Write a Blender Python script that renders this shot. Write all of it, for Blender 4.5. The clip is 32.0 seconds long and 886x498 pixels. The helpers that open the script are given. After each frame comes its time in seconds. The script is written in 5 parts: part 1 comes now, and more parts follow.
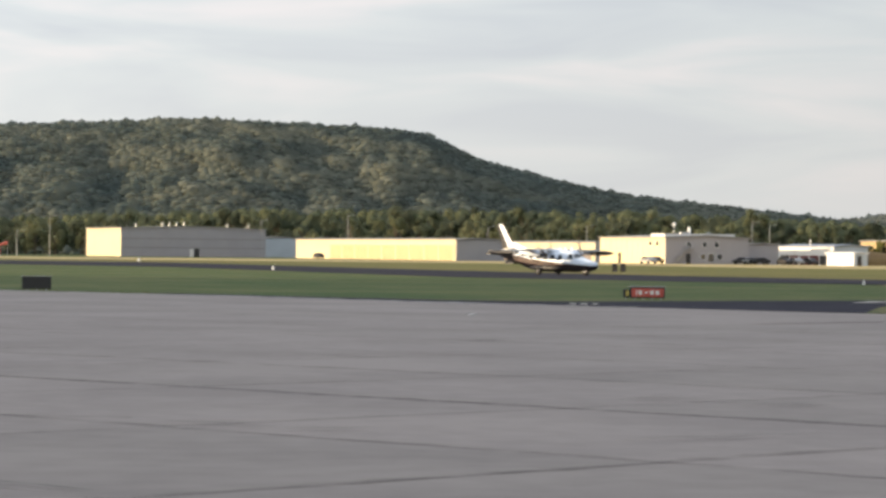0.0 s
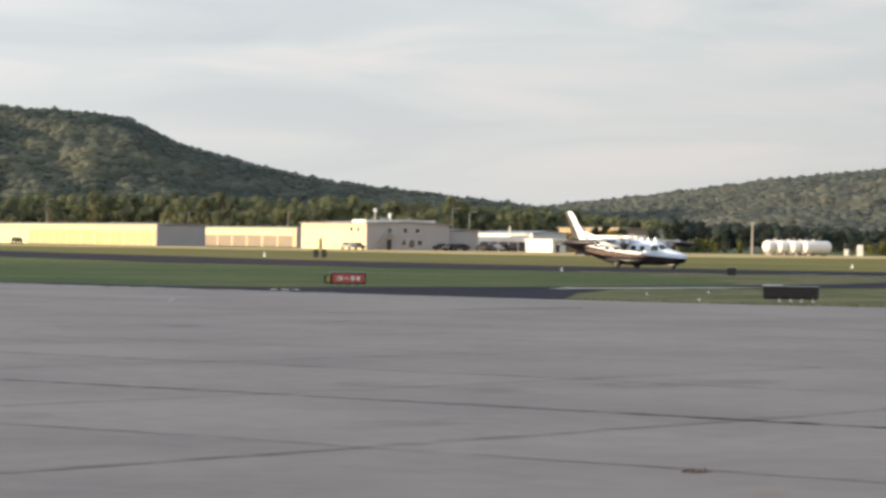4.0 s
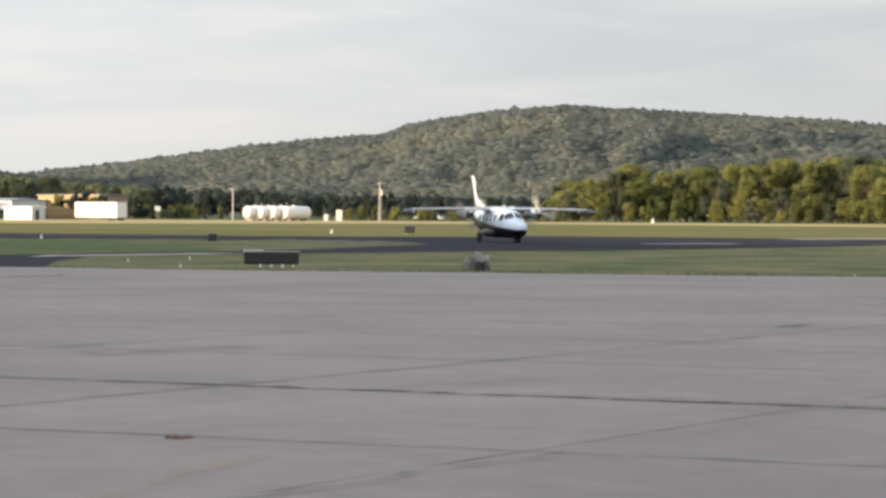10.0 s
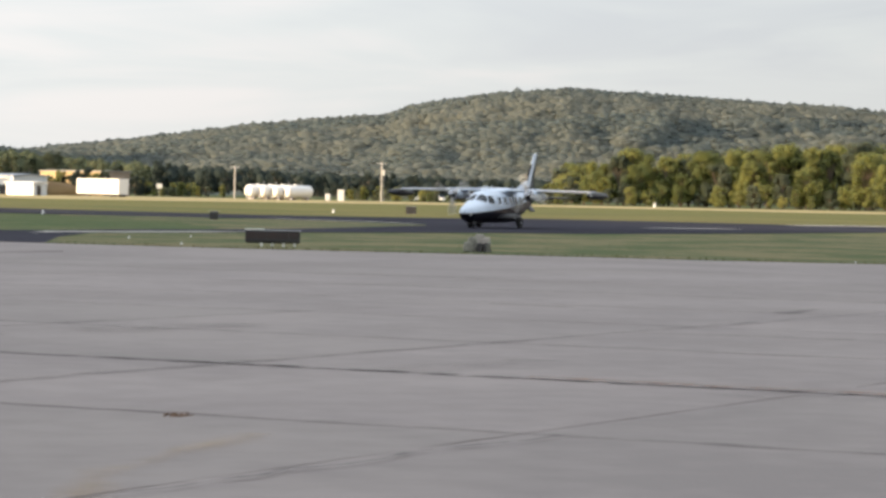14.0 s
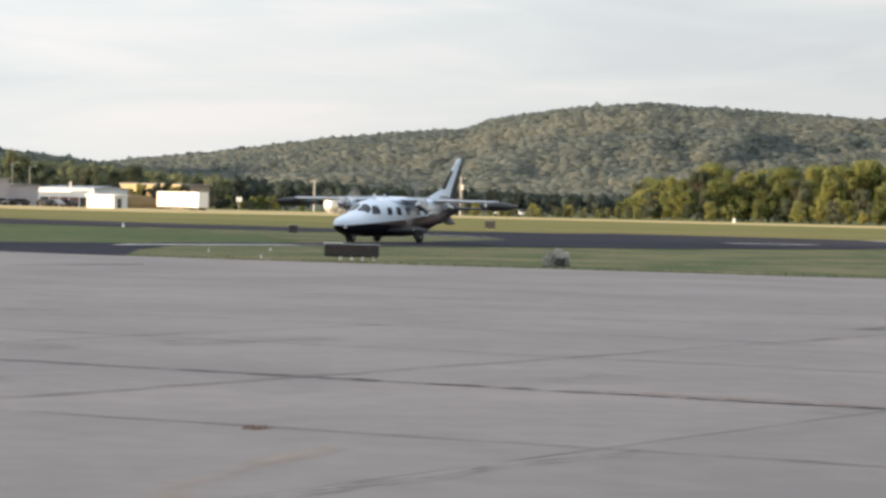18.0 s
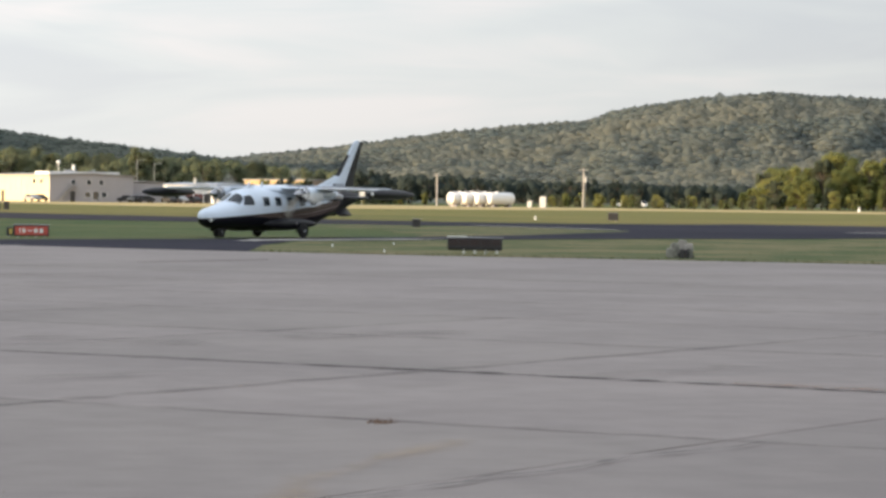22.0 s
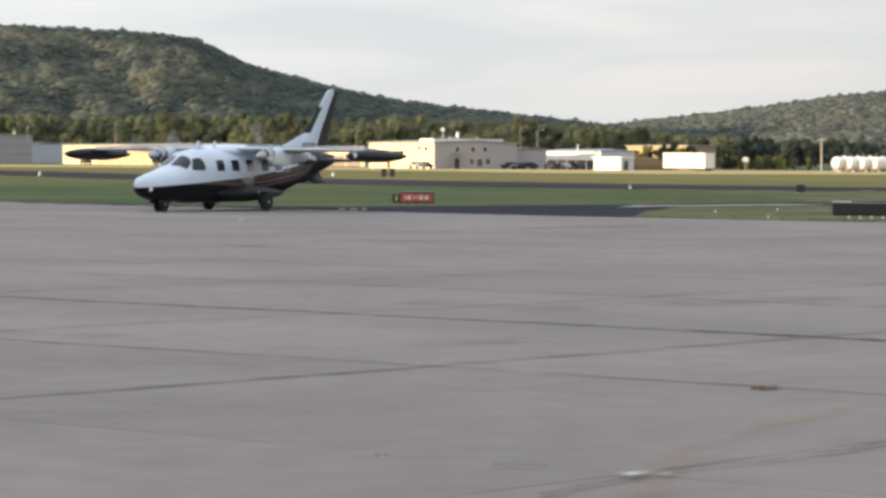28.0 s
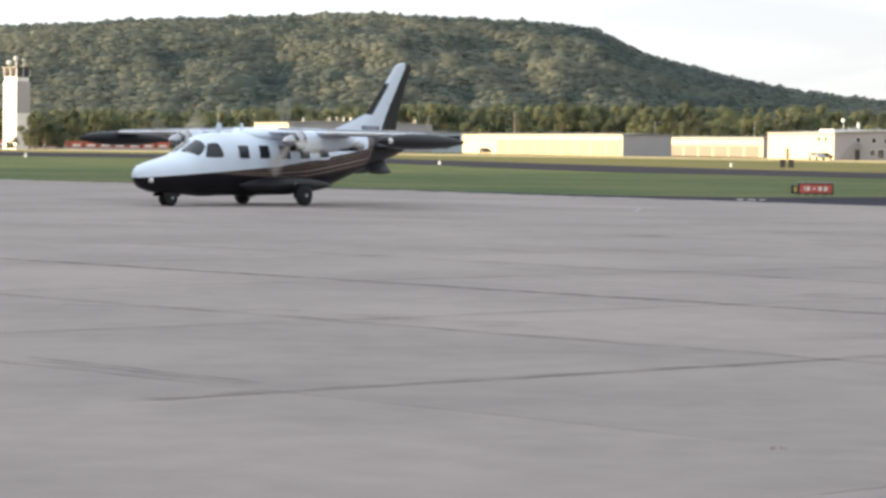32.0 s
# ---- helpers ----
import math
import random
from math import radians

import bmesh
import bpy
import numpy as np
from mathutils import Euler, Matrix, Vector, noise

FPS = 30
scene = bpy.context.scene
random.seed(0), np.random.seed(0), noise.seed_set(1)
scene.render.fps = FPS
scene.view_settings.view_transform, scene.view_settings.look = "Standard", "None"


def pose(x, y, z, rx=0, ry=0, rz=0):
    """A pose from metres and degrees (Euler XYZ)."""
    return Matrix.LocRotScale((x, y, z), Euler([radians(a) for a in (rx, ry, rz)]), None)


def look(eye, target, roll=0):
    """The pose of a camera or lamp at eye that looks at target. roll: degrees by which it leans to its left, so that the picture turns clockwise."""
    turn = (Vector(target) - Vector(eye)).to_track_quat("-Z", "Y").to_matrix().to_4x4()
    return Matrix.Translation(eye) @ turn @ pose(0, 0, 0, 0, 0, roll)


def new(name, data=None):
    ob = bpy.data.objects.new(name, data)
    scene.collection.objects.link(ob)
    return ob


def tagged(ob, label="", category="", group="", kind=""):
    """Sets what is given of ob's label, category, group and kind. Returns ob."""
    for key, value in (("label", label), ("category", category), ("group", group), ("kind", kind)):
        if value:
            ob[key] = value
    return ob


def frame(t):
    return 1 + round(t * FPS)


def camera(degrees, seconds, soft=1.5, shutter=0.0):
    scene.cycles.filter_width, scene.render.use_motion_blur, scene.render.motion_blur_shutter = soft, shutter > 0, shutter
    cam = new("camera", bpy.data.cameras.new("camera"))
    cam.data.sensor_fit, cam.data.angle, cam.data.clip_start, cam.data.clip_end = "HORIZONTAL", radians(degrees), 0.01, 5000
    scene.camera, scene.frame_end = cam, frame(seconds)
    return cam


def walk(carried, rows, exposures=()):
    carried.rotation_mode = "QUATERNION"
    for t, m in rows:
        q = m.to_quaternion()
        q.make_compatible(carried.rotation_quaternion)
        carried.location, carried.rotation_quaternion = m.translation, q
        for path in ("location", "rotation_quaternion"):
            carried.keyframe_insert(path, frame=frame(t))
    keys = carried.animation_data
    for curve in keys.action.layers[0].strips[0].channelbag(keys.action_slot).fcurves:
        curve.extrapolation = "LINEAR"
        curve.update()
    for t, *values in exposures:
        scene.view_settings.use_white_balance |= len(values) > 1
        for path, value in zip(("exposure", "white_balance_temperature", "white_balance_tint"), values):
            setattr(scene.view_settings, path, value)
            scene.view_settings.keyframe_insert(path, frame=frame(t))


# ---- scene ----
# ---- camera ----
EYE = (0.0, 0.0, 1.8)
cam = camera(18.55, 32.0, soft=3.0, shutter=0.4)
# seconds, a point 100 m ahead, lean
ROWS = [
    (0, (0.000, 100.000, 1.949), 0.58),
    (0.5, (0.734, 99.997, 2.163), 0.60),
    (1, (0.569, 99.998, 1.602), 0.79),
    (1.5, (0.982, 99.995, 1.855), 0.75),
    (2, (2.509, 99.968, 2.035), 0.98),
    (2.5, (4.915, 99.878, 1.230), 0.71),
    (3, (7.371, 99.721, 0.606), 1.08),
    (3.5, (9.258, 99.569, 1.246), 0.99),
    (5.5, (16.663, 98.602, 1.914), 1.14),
    (6, (19.111, 98.156, 2.095), 1.35),
    (6.5, (22.341, 97.472, 2.061), 1.09),
    (7, (25.757, 96.624, 2.378), 1.42),
    (7.5, (27.967, 96.009, 1.400), 1.62),
    (8, (28.245, 95.927, 1.255), 1.33),
    (8.5, (28.996, 95.696, 0.569), 1.35),
    (9, (29.160, 95.646, 0.591), 1.05),
    (9.5, (29.311, 95.597, 0.369), 0.66),
    (10, (29.642, 95.497, 0.505), 0.39),
    (10.5, (29.019, 95.692, 0.780), 0.46),
    (11, (29.587, 95.515, 0.588), 0.79),
    (11.5, (30.104, 95.341, -0.175), 0.91),
    (12, (30.257, 95.285, -0.490), 0.94),
    (12.5, (29.844, 95.417, -0.420), 0.91),
    (13, (30.604, 95.178, -0.313), 0.83),
    (13.5, (29.670, 95.481, 0.029), 0.84),
    (14, (29.609, 95.495, -0.185), 1.20),
    (14.5, (28.949, 95.695, -0.320), 1.13),
    (16.5, (28.404, 95.867, 0.166), 1.54),
    (17, (27.607, 96.103, 0.339), 1.15),
    (17.5, (26.917, 96.296, 0.188), 2.48),
    (18, (26.814, 96.326, 0.275), 1.42),
    (18.5, (26.280, 96.469, 0.018), 1.89),
    (19, (25.798, 96.603, 0.302), 1.06),
    (19.5, (25.916, 96.566, -0.016), 1.57),
    (20, (25.210, 96.763, 0.626), 1.01),
    (20.5, (24.581, 96.930, 1.199), 1.26),
    (21, (24.928, 96.823, -0.184), 1.30),
    (21.5, (23.565, 97.163, -0.210), 0.88),
    (22, (22.416, 97.437, -0.065), 0.79),
    (22.5, (21.907, 97.558, 0.219), 0.73),
    (23, (20.852, 97.795, 0.618), 0.72),
    (23.5, (20.394, 97.897, 1.358), 0.78),
    (24, (19.511, 98.075, 0.989), 1.10),
    (24.5, (18.488, 98.268, 0.548), 1.14),
    (25, (16.778, 98.566, -0.012), 0.81),
    (25.5, (14.684, 98.897, -0.132), 0.24),
    (27.5, (10.309, 99.428, -0.999), 0.49),
    (28, (8.515, 99.583, -1.468), 0.45),
    (28.5, (6.688, 99.712, -1.787), 0.78),
    (29, (5.066, 99.807, -1.793), 0.55),
    (29.5, (3.795, 99.861, -1.847), 0.51),
    (30, (1.275, 99.912, -2.204), 0.46),
    (30.5, (-0.779, 99.934, -1.750), 0.52),
    (31, (-3.624, 99.879, -1.518), 0.52),
    (31.5, (-5.757, 99.780, -1.489), 0.82),
    (32, (-6.073, 99.744, -1.985), 0.72),
]
EXPOSURES = [(0, 0.62), (3, 0.62), (6, 0.62), (9, 0.76), (13, 0.92), (19, 0.93), (22, 0.86), (25, 0.78), (28, 0.81), (32, 1.14)]
walk(cam, [(t, look(EYE, target, roll)) for t, target, roll in ROWS], EXPOSURES)

from mathutils import geometry

# ---- light ----
SUN_ELEV, SUN_FROM = radians(8.0), Vector((-1.0, -0.14, 0.0)).normalized()


def make_world():
    world = bpy.data.worlds.new("sky")
    scene.world = world
    world.use_nodes = True
    nt = world.node_tree
    nt.nodes.clear()
    out = nt.nodes.new("ShaderNodeOutputWorld")
    bg = nt.nodes.new("ShaderNodeBackground")
    sky = nt.nodes.new("ShaderNodeTexSky")
    sky.sky_type, sky.sun_disc = "NISHITA", False
    sky.sun_elevation, sky.sun_rotation = SUN_ELEV, math.atan2(SUN_FROM.x, SUN_FROM.y)
    sky.dust_density, sky.air_density = 2.5, 1.0
    # thin high cloud over the clear sky
    tex = nt.nodes.new("ShaderNodeTexCoord")
    stretch = nt.nodes.new("ShaderNodeMapping")
    stretch.inputs["Scale"].default_value = (2.6, 2.6, 15.0)
    nt.links.new(tex.outputs["Generated"], stretch.inputs["Vector"])
    puffs = nt.nodes.new("ShaderNodeTexNoise")
    puffs.inputs["Scale"].default_value, puffs.inputs["Detail"].default_value = 3.1, 4.0
    puffs.inputs["Distortion"].default_value = 0.6
    nt.links.new(stretch.outputs[0], puffs.inputs["Vector"])
    shade = nt.nodes.new("ShaderNodeValToRGB")
    shade.color_ramp.elements[0].position, shade.color_ramp.elements[0].color = 0.32, (4.3, 4.55, 4.9, 1)
    shade.color_ramp.elements[1].position, shade.color_ramp.elements[1].color = 0.68, (5.9, 5.65, 5.7, 1)
    middle = shade.color_ramp.elements.new(0.5)
    middle.color = (4.9, 5.15, 5.3, 1)
    nt.links.new(puffs.outputs["Fac"], shade.inputs["Fac"])
    # warm pale band above the horizon
    split = nt.nodes.new("ShaderNodeSeparateXYZ")
    nt.links.new(tex.outputs["Generated"], split.inputs[0])
    low = nt.nodes.new("ShaderNodeMapRange")
    low.inputs["From Min"].default_value, low.inputs["From Max"].default_value = 0.0, 0.09
    low.inputs["To Min"].default_value, low.inputs["To Max"].default_value = 0.75, 0.0
    nt.links.new(split.outputs["Z"], low.inputs["Value"])
    band = nt.nodes.new("ShaderNodeMix")
    band.data_type = "RGBA"
    band.inputs[7].default_value = (5.05, 5.0, 4.8, 1)
    nt.links.new(low.outputs[0], band.inputs[0])
    nt.links.new(shade.outputs[0], band.inputs[6])
    # thinner, bluer and brighter cloud overhead
    high = nt.nodes.new("ShaderNodeMapRange")
    high.inputs["From Min"].default_value, high.inputs["From Max"].default_value = 0.14, 0.75
    nt.links.new(split.outputs["Z"], high.inputs["Value"])
    above = nt.nodes.new("ShaderNodeMix")
    above.data_type = "RGBA"
    above.inputs[7].default_value = (6.3, 6.9, 7.7, 1)
    nt.links.new(high.outputs[0], above.inputs[0])
    nt.links.new(band.outputs[2], above.inputs[6])
    mix = nt.nodes.new("ShaderNodeMix")
    mix.data_type = "RGBA"
    mix.inputs[0].default_value = 0.90
    nt.links.new(sky.outputs[0], mix.inputs[6])
    nt.links.new(above.outputs[2], mix.inputs[7])
    # brighter towards the low sun
    toward_sun = nt.nodes.new("ShaderNodeMapRange")
    toward_sun.inputs["From Min"].default_value, toward_sun.inputs["From Max"].default_value = -0.35, 0.5
    toward_sun.inputs["To Min"].default_value, toward_sun.inputs["To Max"].default_value = 1.36, 0.90
    nt.links.new(split.outputs["X"], toward_sun.inputs["Value"])
    glow = nt.nodes.new("ShaderNodeMix")
    glow.data_type, glow.blend_type = "RGBA", "MULTIPLY"
    glow.inputs[0].default_value = 1.0
    nt.links.new(mix.outputs[2], glow.inputs[6])
    nt.links.new(toward_sun.outputs[0], glow.inputs[7])
    nt.links.new(glow.outputs[2], bg.inputs["Color"])
    bg.inputs["Strength"].default_value = 0.088
    nt.links.new(bg.outputs[0], out.inputs["Surface"])


make_world()
sun = new("sun", bpy.data.lights.new("sun", "SUN"))
sun.data.energy, sun.data.angle, sun.data.color = 5.0, radians(0.6), (1.0, 0.77, 0.50)
toward = Vector((SUN_FROM.x * math.cos(SUN_ELEV), SUN_FROM.y * math.cos(SUN_ELEV), math.sin(SUN_ELEV)))
sun.matrix_world = look(toward * 300, (0, 0, 0))


# ---- materials ----
def material(name, base, rough=0.6, metal=0.0, second=None, scale=1.0, fine=None, amount=0.5, bump=0.0, bump_scale=None,
             rand=0.0, island=False, spec=0.5, space="world", coat=0.0):
    """A principled surface with colour varied at two scales, and fine relief."""
    m = bpy.data.materials.new(name)
    m.use_nodes = True
    nt = m.node_tree
    bsdf = nt.nodes["Principled BSDF"]
    bsdf.inputs["Roughness"].default_value, bsdf.inputs["Metallic"].default_value = rough, metal
    bsdf.inputs["Specular IOR Level"].default_value = spec
    bsdf.inputs["Coat Weight"].default_value = coat
    if space == "world":
        where = nt.nodes.new("ShaderNodeNewGeometry").outputs["Position"]
    else:
        where = nt.nodes.new("ShaderNodeTexCoord").outputs["Object"]
    second = second or tuple(c * 0.75 for c in base)
    big = nt.nodes.new("ShaderNodeTexNoise")
    big.inputs["Scale"].default_value, big.inputs["Detail"].default_value = scale, 4.0
    nt.links.new(where, big.inputs["Vector"])
    small = nt.nodes.new("ShaderNodeTexNoise")
    small.inputs["Scale"].default_value, small.inputs["Detail"].default_value = fine or scale * 9.0, 3.0
    nt.links.new(where, small.inputs["Vector"])
    add = nt.nodes.new("ShaderNodeMath")
    add.operation = "MULTIPLY_ADD"
    nt.links.new(small.outputs["Fac"], add.inputs[0])
    add.inputs[1].default_value = 0.5
    nt.links.new(big.outputs["Fac"], add.inputs[2])
    spread = nt.nodes.new("ShaderNodeMapRange")
    spread.inputs["From Min"].default_value, spread.inputs["From Max"].default_value = 0.75 - 0.28 / max(amount, 0.05) * 0.5, 0.75 + 0.28 / max(amount, 0.05) * 0.5
    nt.links.new(add.outputs[0], spread.inputs["Value"])
    mix = nt.nodes.new("ShaderNodeMix")
    mix.data_type = "RGBA"
    mix.inputs[6].default_value, mix.inputs[7].default_value = (*base, 1), (*second, 1)
    nt.links.new(spread.outputs[0], mix.inputs[0])
    colour = mix.outputs[2]
    if rand:
        if island:
            value = nt.nodes.new("ShaderNodeNewGeometry").outputs["Random Per Island"]
        else:
            value = nt.nodes.new("ShaderNodeObjectInfo").outputs["Random"]
        lift = nt.nodes.new("ShaderNodeMapRange")
        lift.inputs["To Min"].default_value, lift.inputs["To Max"].default_value = 1.0 - rand, 1.0 + rand
        nt.links.new(value, lift.inputs["Value"])
        hue = nt.nodes.new("ShaderNodeHueSaturation")
        nt.links.new(lift.outputs[0], hue.inputs["Value"])
        turn = nt.nodes.new("ShaderNodeMapRange")
        turn.inputs["To Min"].default_value, turn.inputs["To Max"].default_value = 0.5 + rand * 0.06, 0.5 - rand * 0.06
        nt.links.new(value, turn.inputs["Value"])
        nt.links.new(turn.outputs[0], hue.inputs["Hue"])
        nt.links.new(colour, hue.inputs["Color"])
        colour = hue.outputs[0]
    nt.links.new(colour, bsdf.inputs["Base Color"])
    if bump:
        relief = nt.nodes.new("ShaderNodeTexNoise")
        relief.inputs["Scale"].default_value, relief.inputs["Detail"].default_value = bump_scale or scale * 20.0, 4.0
        nt.links.new(where, relief.inputs["Vector"])
        b = nt.nodes.new("ShaderNodeBump")
        b.inputs["Strength"].default_value, b.inputs["Distance"].default_value = 1.0, bump
        nt.links.new(relief.outputs["Fac"], b.inputs["Height"])
        nt.links.new(b.outputs[0], bsdf.inputs["Normal"])
    return m


def foliage(name, base, second, scale, fine, rand, island, relief, relief_scale, through_leaf, gaps=0.0):
    """Leaves that let some light through, uneven at the size of twigs."""
    m = material(name, base, 0.95, second=second, scale=scale, fine=fine, amount=1.0, rand=rand, island=island, spec=0.05, bump=relief, bump_scale=relief_scale)
    nt = m.node_tree
    bsdf = nt.nodes["Principled BSDF"]
    thin = nt.nodes.new("ShaderNodeBsdfTranslucent")
    nt.links.new(bsdf.inputs["Base Color"].links[0].from_socket, thin.inputs["Color"])
    mix = nt.nodes.new("ShaderNodeMixShader")
    mix.inputs[0].default_value = through_leaf
    nt.links.new(bsdf.outputs[0], mix.inputs[1])
    nt.links.new(thin.outputs[0], mix.inputs[2])
    last = mix.outputs[0]
    if gaps:
        # light and view pass between the leaves
        clear = nt.nodes.new("ShaderNodeBsdfTransparent")
        open_work = nt.nodes.new("ShaderNodeMixShader")
        open_work.inputs[0].default_value = gaps
        nt.links.new(last, open_work.inputs[1])
        nt.links.new(clear.outputs[0], open_work.inputs[2])
        last = open_work.outputs[0]
    nt.links.new(last, nt.nodes["Material Output"].inputs["Surface"])
    return m


def glass(name, tint=(0.03, 0.035, 0.04)):
    return material(name, tint, rough=0.06, spec=0.45, amount=0.2, space="object")


GRASS = material("grass", (0.060, 0.092, 0.032), 0.9, second=(0.116, 0.122, 0.048), scale=0.075, fine=0.6, amount=1.0, bump=0.08, bump_scale=3.0, spec=0.1)
VERGE = material("tan_verge", (0.072, 0.094, 0.036), 0.9, second=(0.180, 0.152, 0.076), scale=0.20, fine=1.3, amount=1.2, bump=0.05, bump_scale=3.0, spec=0.1)
MEADOW = material("olive_meadow", (0.108, 0.112, 0.035), 0.9, second=(0.180, 0.152, 0.051), scale=0.03, fine=0.4, amount=0.9, bump=0.06, bump_scale=2.0, spec=0.1)
DRY_GRASS = material("dry_grass", (0.165, 0.148, 0.046), 0.9, second=(0.118, 0.120, 0.038), scale=0.03, fine=0.5, amount=0.7, bump=0.06, bump_scale=2.0, spec=0.1)
STRAW = material("straw_verge", (0.46, 0.36, 0.18), 0.9, second=(0.38, 0.30, 0.14), scale=0.05, fine=0.6, amount=0.5, spec=0.1)
CONCRETE = material("apron_concrete", (0.274, 0.235, 0.215), 0.85, second=(0.220, 0.189, 0.175), scale=0.20, fine=2.0, amount=0.95, bump=0.004, bump_scale=14.0, rand=0.05, spec=0.25)
JOINT = material("joint_tar", (0.15, 0.13, 0.12), 0.9, second=(0.21, 0.18, 0.16), scale=0.5, fine=4.0, amount=0.7, spec=0.2)
ASPHALT = material("asphalt", (0.045, 0.043, 0.054), 1.0, second=(0.030, 0.029, 0.039), scale=0.05, fine=0.9, amount=1.0, spec=0.04)
PALE_ROAD = material("worn_marking", (0.42, 0.39, 0.35), 0.9, second=(0.25, 0.23, 0.20), scale=0.8, fine=5.0, amount=0.8)
STONE = material("weathered_stone", (0.26, 0.25, 0.21), 0.95, second=(0.13, 0.13, 0.11), scale=3.0, fine=14.0, amount=1.0, bump=0.02, bump_scale=20.0, space="object")
RUST = material("rust_stain", (0.22, 0.105, 0.05), 0.9, second=(0.24, 0.19, 0.15), scale=1.2, fine=7.0, amount=0.9, spec=0.2)
VERGE_BLADES = material("verge_blades", (0.085, 0.11, 0.035), 0.9, second=(0.18, 0.16, 0.075), scale=0.15, fine=1.5, amount=0.8, rand=0.2, island=True, spec=0.1)
# cream walls carry the sun in their colour, grey fronts the shade
SUNLIT_CREAM = material("sunlit_cream_siding", (0.72, 0.61, 0.38), 0.55, second=(0.66, 0.55, 0.34), scale=0.2, fine=2.0, amount=0.4, space="object")
DOOR_TAN = material("tan_hangar_door", (0.56, 0.44, 0.24), 0.55, second=(0.50, 0.39, 0.22), scale=0.3, fine=2.0, amount=0.4, space="object")
TAN_WALL = material("tan_wall", (0.46, 0.33, 0.17), 0.7, second=(0.40, 0.28, 0.14), scale=0.3, fine=2.0, amount=0.5, space="object")
BROWN_DOOR = material("brown_hangar_door", (0.30, 0.24, 0.19), 0.6, second=(0.26, 0.21, 0.17), scale=0.3, fine=2.0, amount=0.4, space="object")
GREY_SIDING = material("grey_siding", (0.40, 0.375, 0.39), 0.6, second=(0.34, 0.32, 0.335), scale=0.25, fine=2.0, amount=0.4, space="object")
ROOF_GREY = material("roof_metal", (0.33, 0.31, 0.29), 0.5, second=(0.25, 0.24, 0.23), scale=0.2, fine=2.0, amount=0.5, space="object")
ROOF_BLUE = material("blue_grey_roof", (0.24, 0.28, 0.36), 0.5, second=(0.20, 0.24, 0.31), scale=0.2, fine=2.0, amount=0.4, space="object")
WHITE_PAINT = material("white_paint", (0.82, 0.80, 0.77), 0.4, second=(0.74, 0.72, 0.69), scale=0.4, fine=3.0, amount=0.4, space="object")
PALE_BLUE = material("pale_blue_siding", (0.55, 0.60, 0.66), 0.6, scale=0.3, amount=0.3, space="object")
MAROON = material("maroon_door", (0.16, 0.05, 0.045), 0.6, scale=0.5, amount=0.4, space="object")
DARK_METAL = material("black_painted_metal", (0.022, 0.021, 0.023), 0.5, second=(0.04, 0.036, 0.035), scale=1.5, amount=0.5, space="object")
RUSTY_BLACK = material("rusty_black_metal", (0.050, 0.030, 0.026), 0.7, second=(0.028, 0.022, 0.022), scale=2.0, amount=0.6, space="object")
DARK_GLASS = glass("dark_window_glass")
GALV = material("galvanised_metal", (0.42, 0.42, 0.42), 0.45, metal=0.6, scale=1.5, amount=0.4, space="object")
POLE_WOOD = material("weathered_pole_wood", (0.48, 0.45, 0.42), 0.8, second=(0.38, 0.35, 0.32), scale=0.8, fine=6.0, amount=0.6, space="object")
YELLOW_PAINT = material("faded_yellow_paint", (0.55, 0.42, 0.10), 0.5, scale=2.0, amount=0.4, space="object")
RED_SIGN = material("red_sign_face", (0.62, 0.13, 0.09), 0.5, second=(0.40, 0.05, 0.04), scale=2.0, amount=0.4, space="object")
RED_PAINT = material("faded_red_paint", (0.55, 0.12, 0.09), 0.5, scale=1.0, amount=0.4, space="object")
SIGN_WHITE = material("sign_white", (0.80, 0.79, 0.75), 0.5, scale=2.0, amount=0.2, space="object")
DIRT = material("bare_dirt", (0.17, 0.105, 0.05), 0.95, second=(0.22, 0.15, 0.07), scale=0.2, fine=2.0, amount=0.7, bump=0.1, bump_scale=2.0, spec=0.1)
BARK = material("bark", (0.13, 0.10, 0.075), 0.9, second=(0.09, 0.07, 0.05), scale=0.8, fine=6.0, amount=0.6, space="object")
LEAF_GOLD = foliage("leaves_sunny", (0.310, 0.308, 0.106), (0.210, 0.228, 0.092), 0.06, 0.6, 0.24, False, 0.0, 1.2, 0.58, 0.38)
LEAF_OLIVE = foliage("leaves_olive", (0.200, 0.212, 0.120), (0.138, 0.158, 0.100), 0.06, 0.6, 0.20, False, 0.0, 1.2, 0.45, 0.30)
LEAF_GREEN = foliage("leaves_green", (0.130, 0.146, 0.096), (0.098, 0.116, 0.080), 0.06, 0.6, 0.18, False, 0.0, 1.2, 0.45, 0.30)
# hill leaf colours are paled and blued: distance haze put into the base colour
HILL_LEAF = foliage("hill_canopy", (0.196, 0.209, 0.170), (0.120, 0.147, 0.134), 0.011, 0.055, 0.24, True, 0.0, 0.5, 0.5, 0.32)
HILL_FLOOR = foliage("hill_canopy_floor", (0.185, 0.196, 0.152), (0.115, 0.140, 0.126), 0.011, 0.055, 0.0, False, 0.0, 0.35, 0.3)
FAR_HAZE_LEAF = foliage("hazed_far_canopy", (0.205, 0.215, 0.186), (0.142, 0.166, 0.158), 0.0065, 0.04, 0.18, True, 0.0, 0.4, 0.5, 0.32)
FAR_HAZE_FLOOR = foliage("hazed_far_floor", (0.185, 0.195, 0.168), (0.128, 0.150, 0.142), 0.0065, 0.04, 0.0, False, 0.0, 0.28, 0.3)


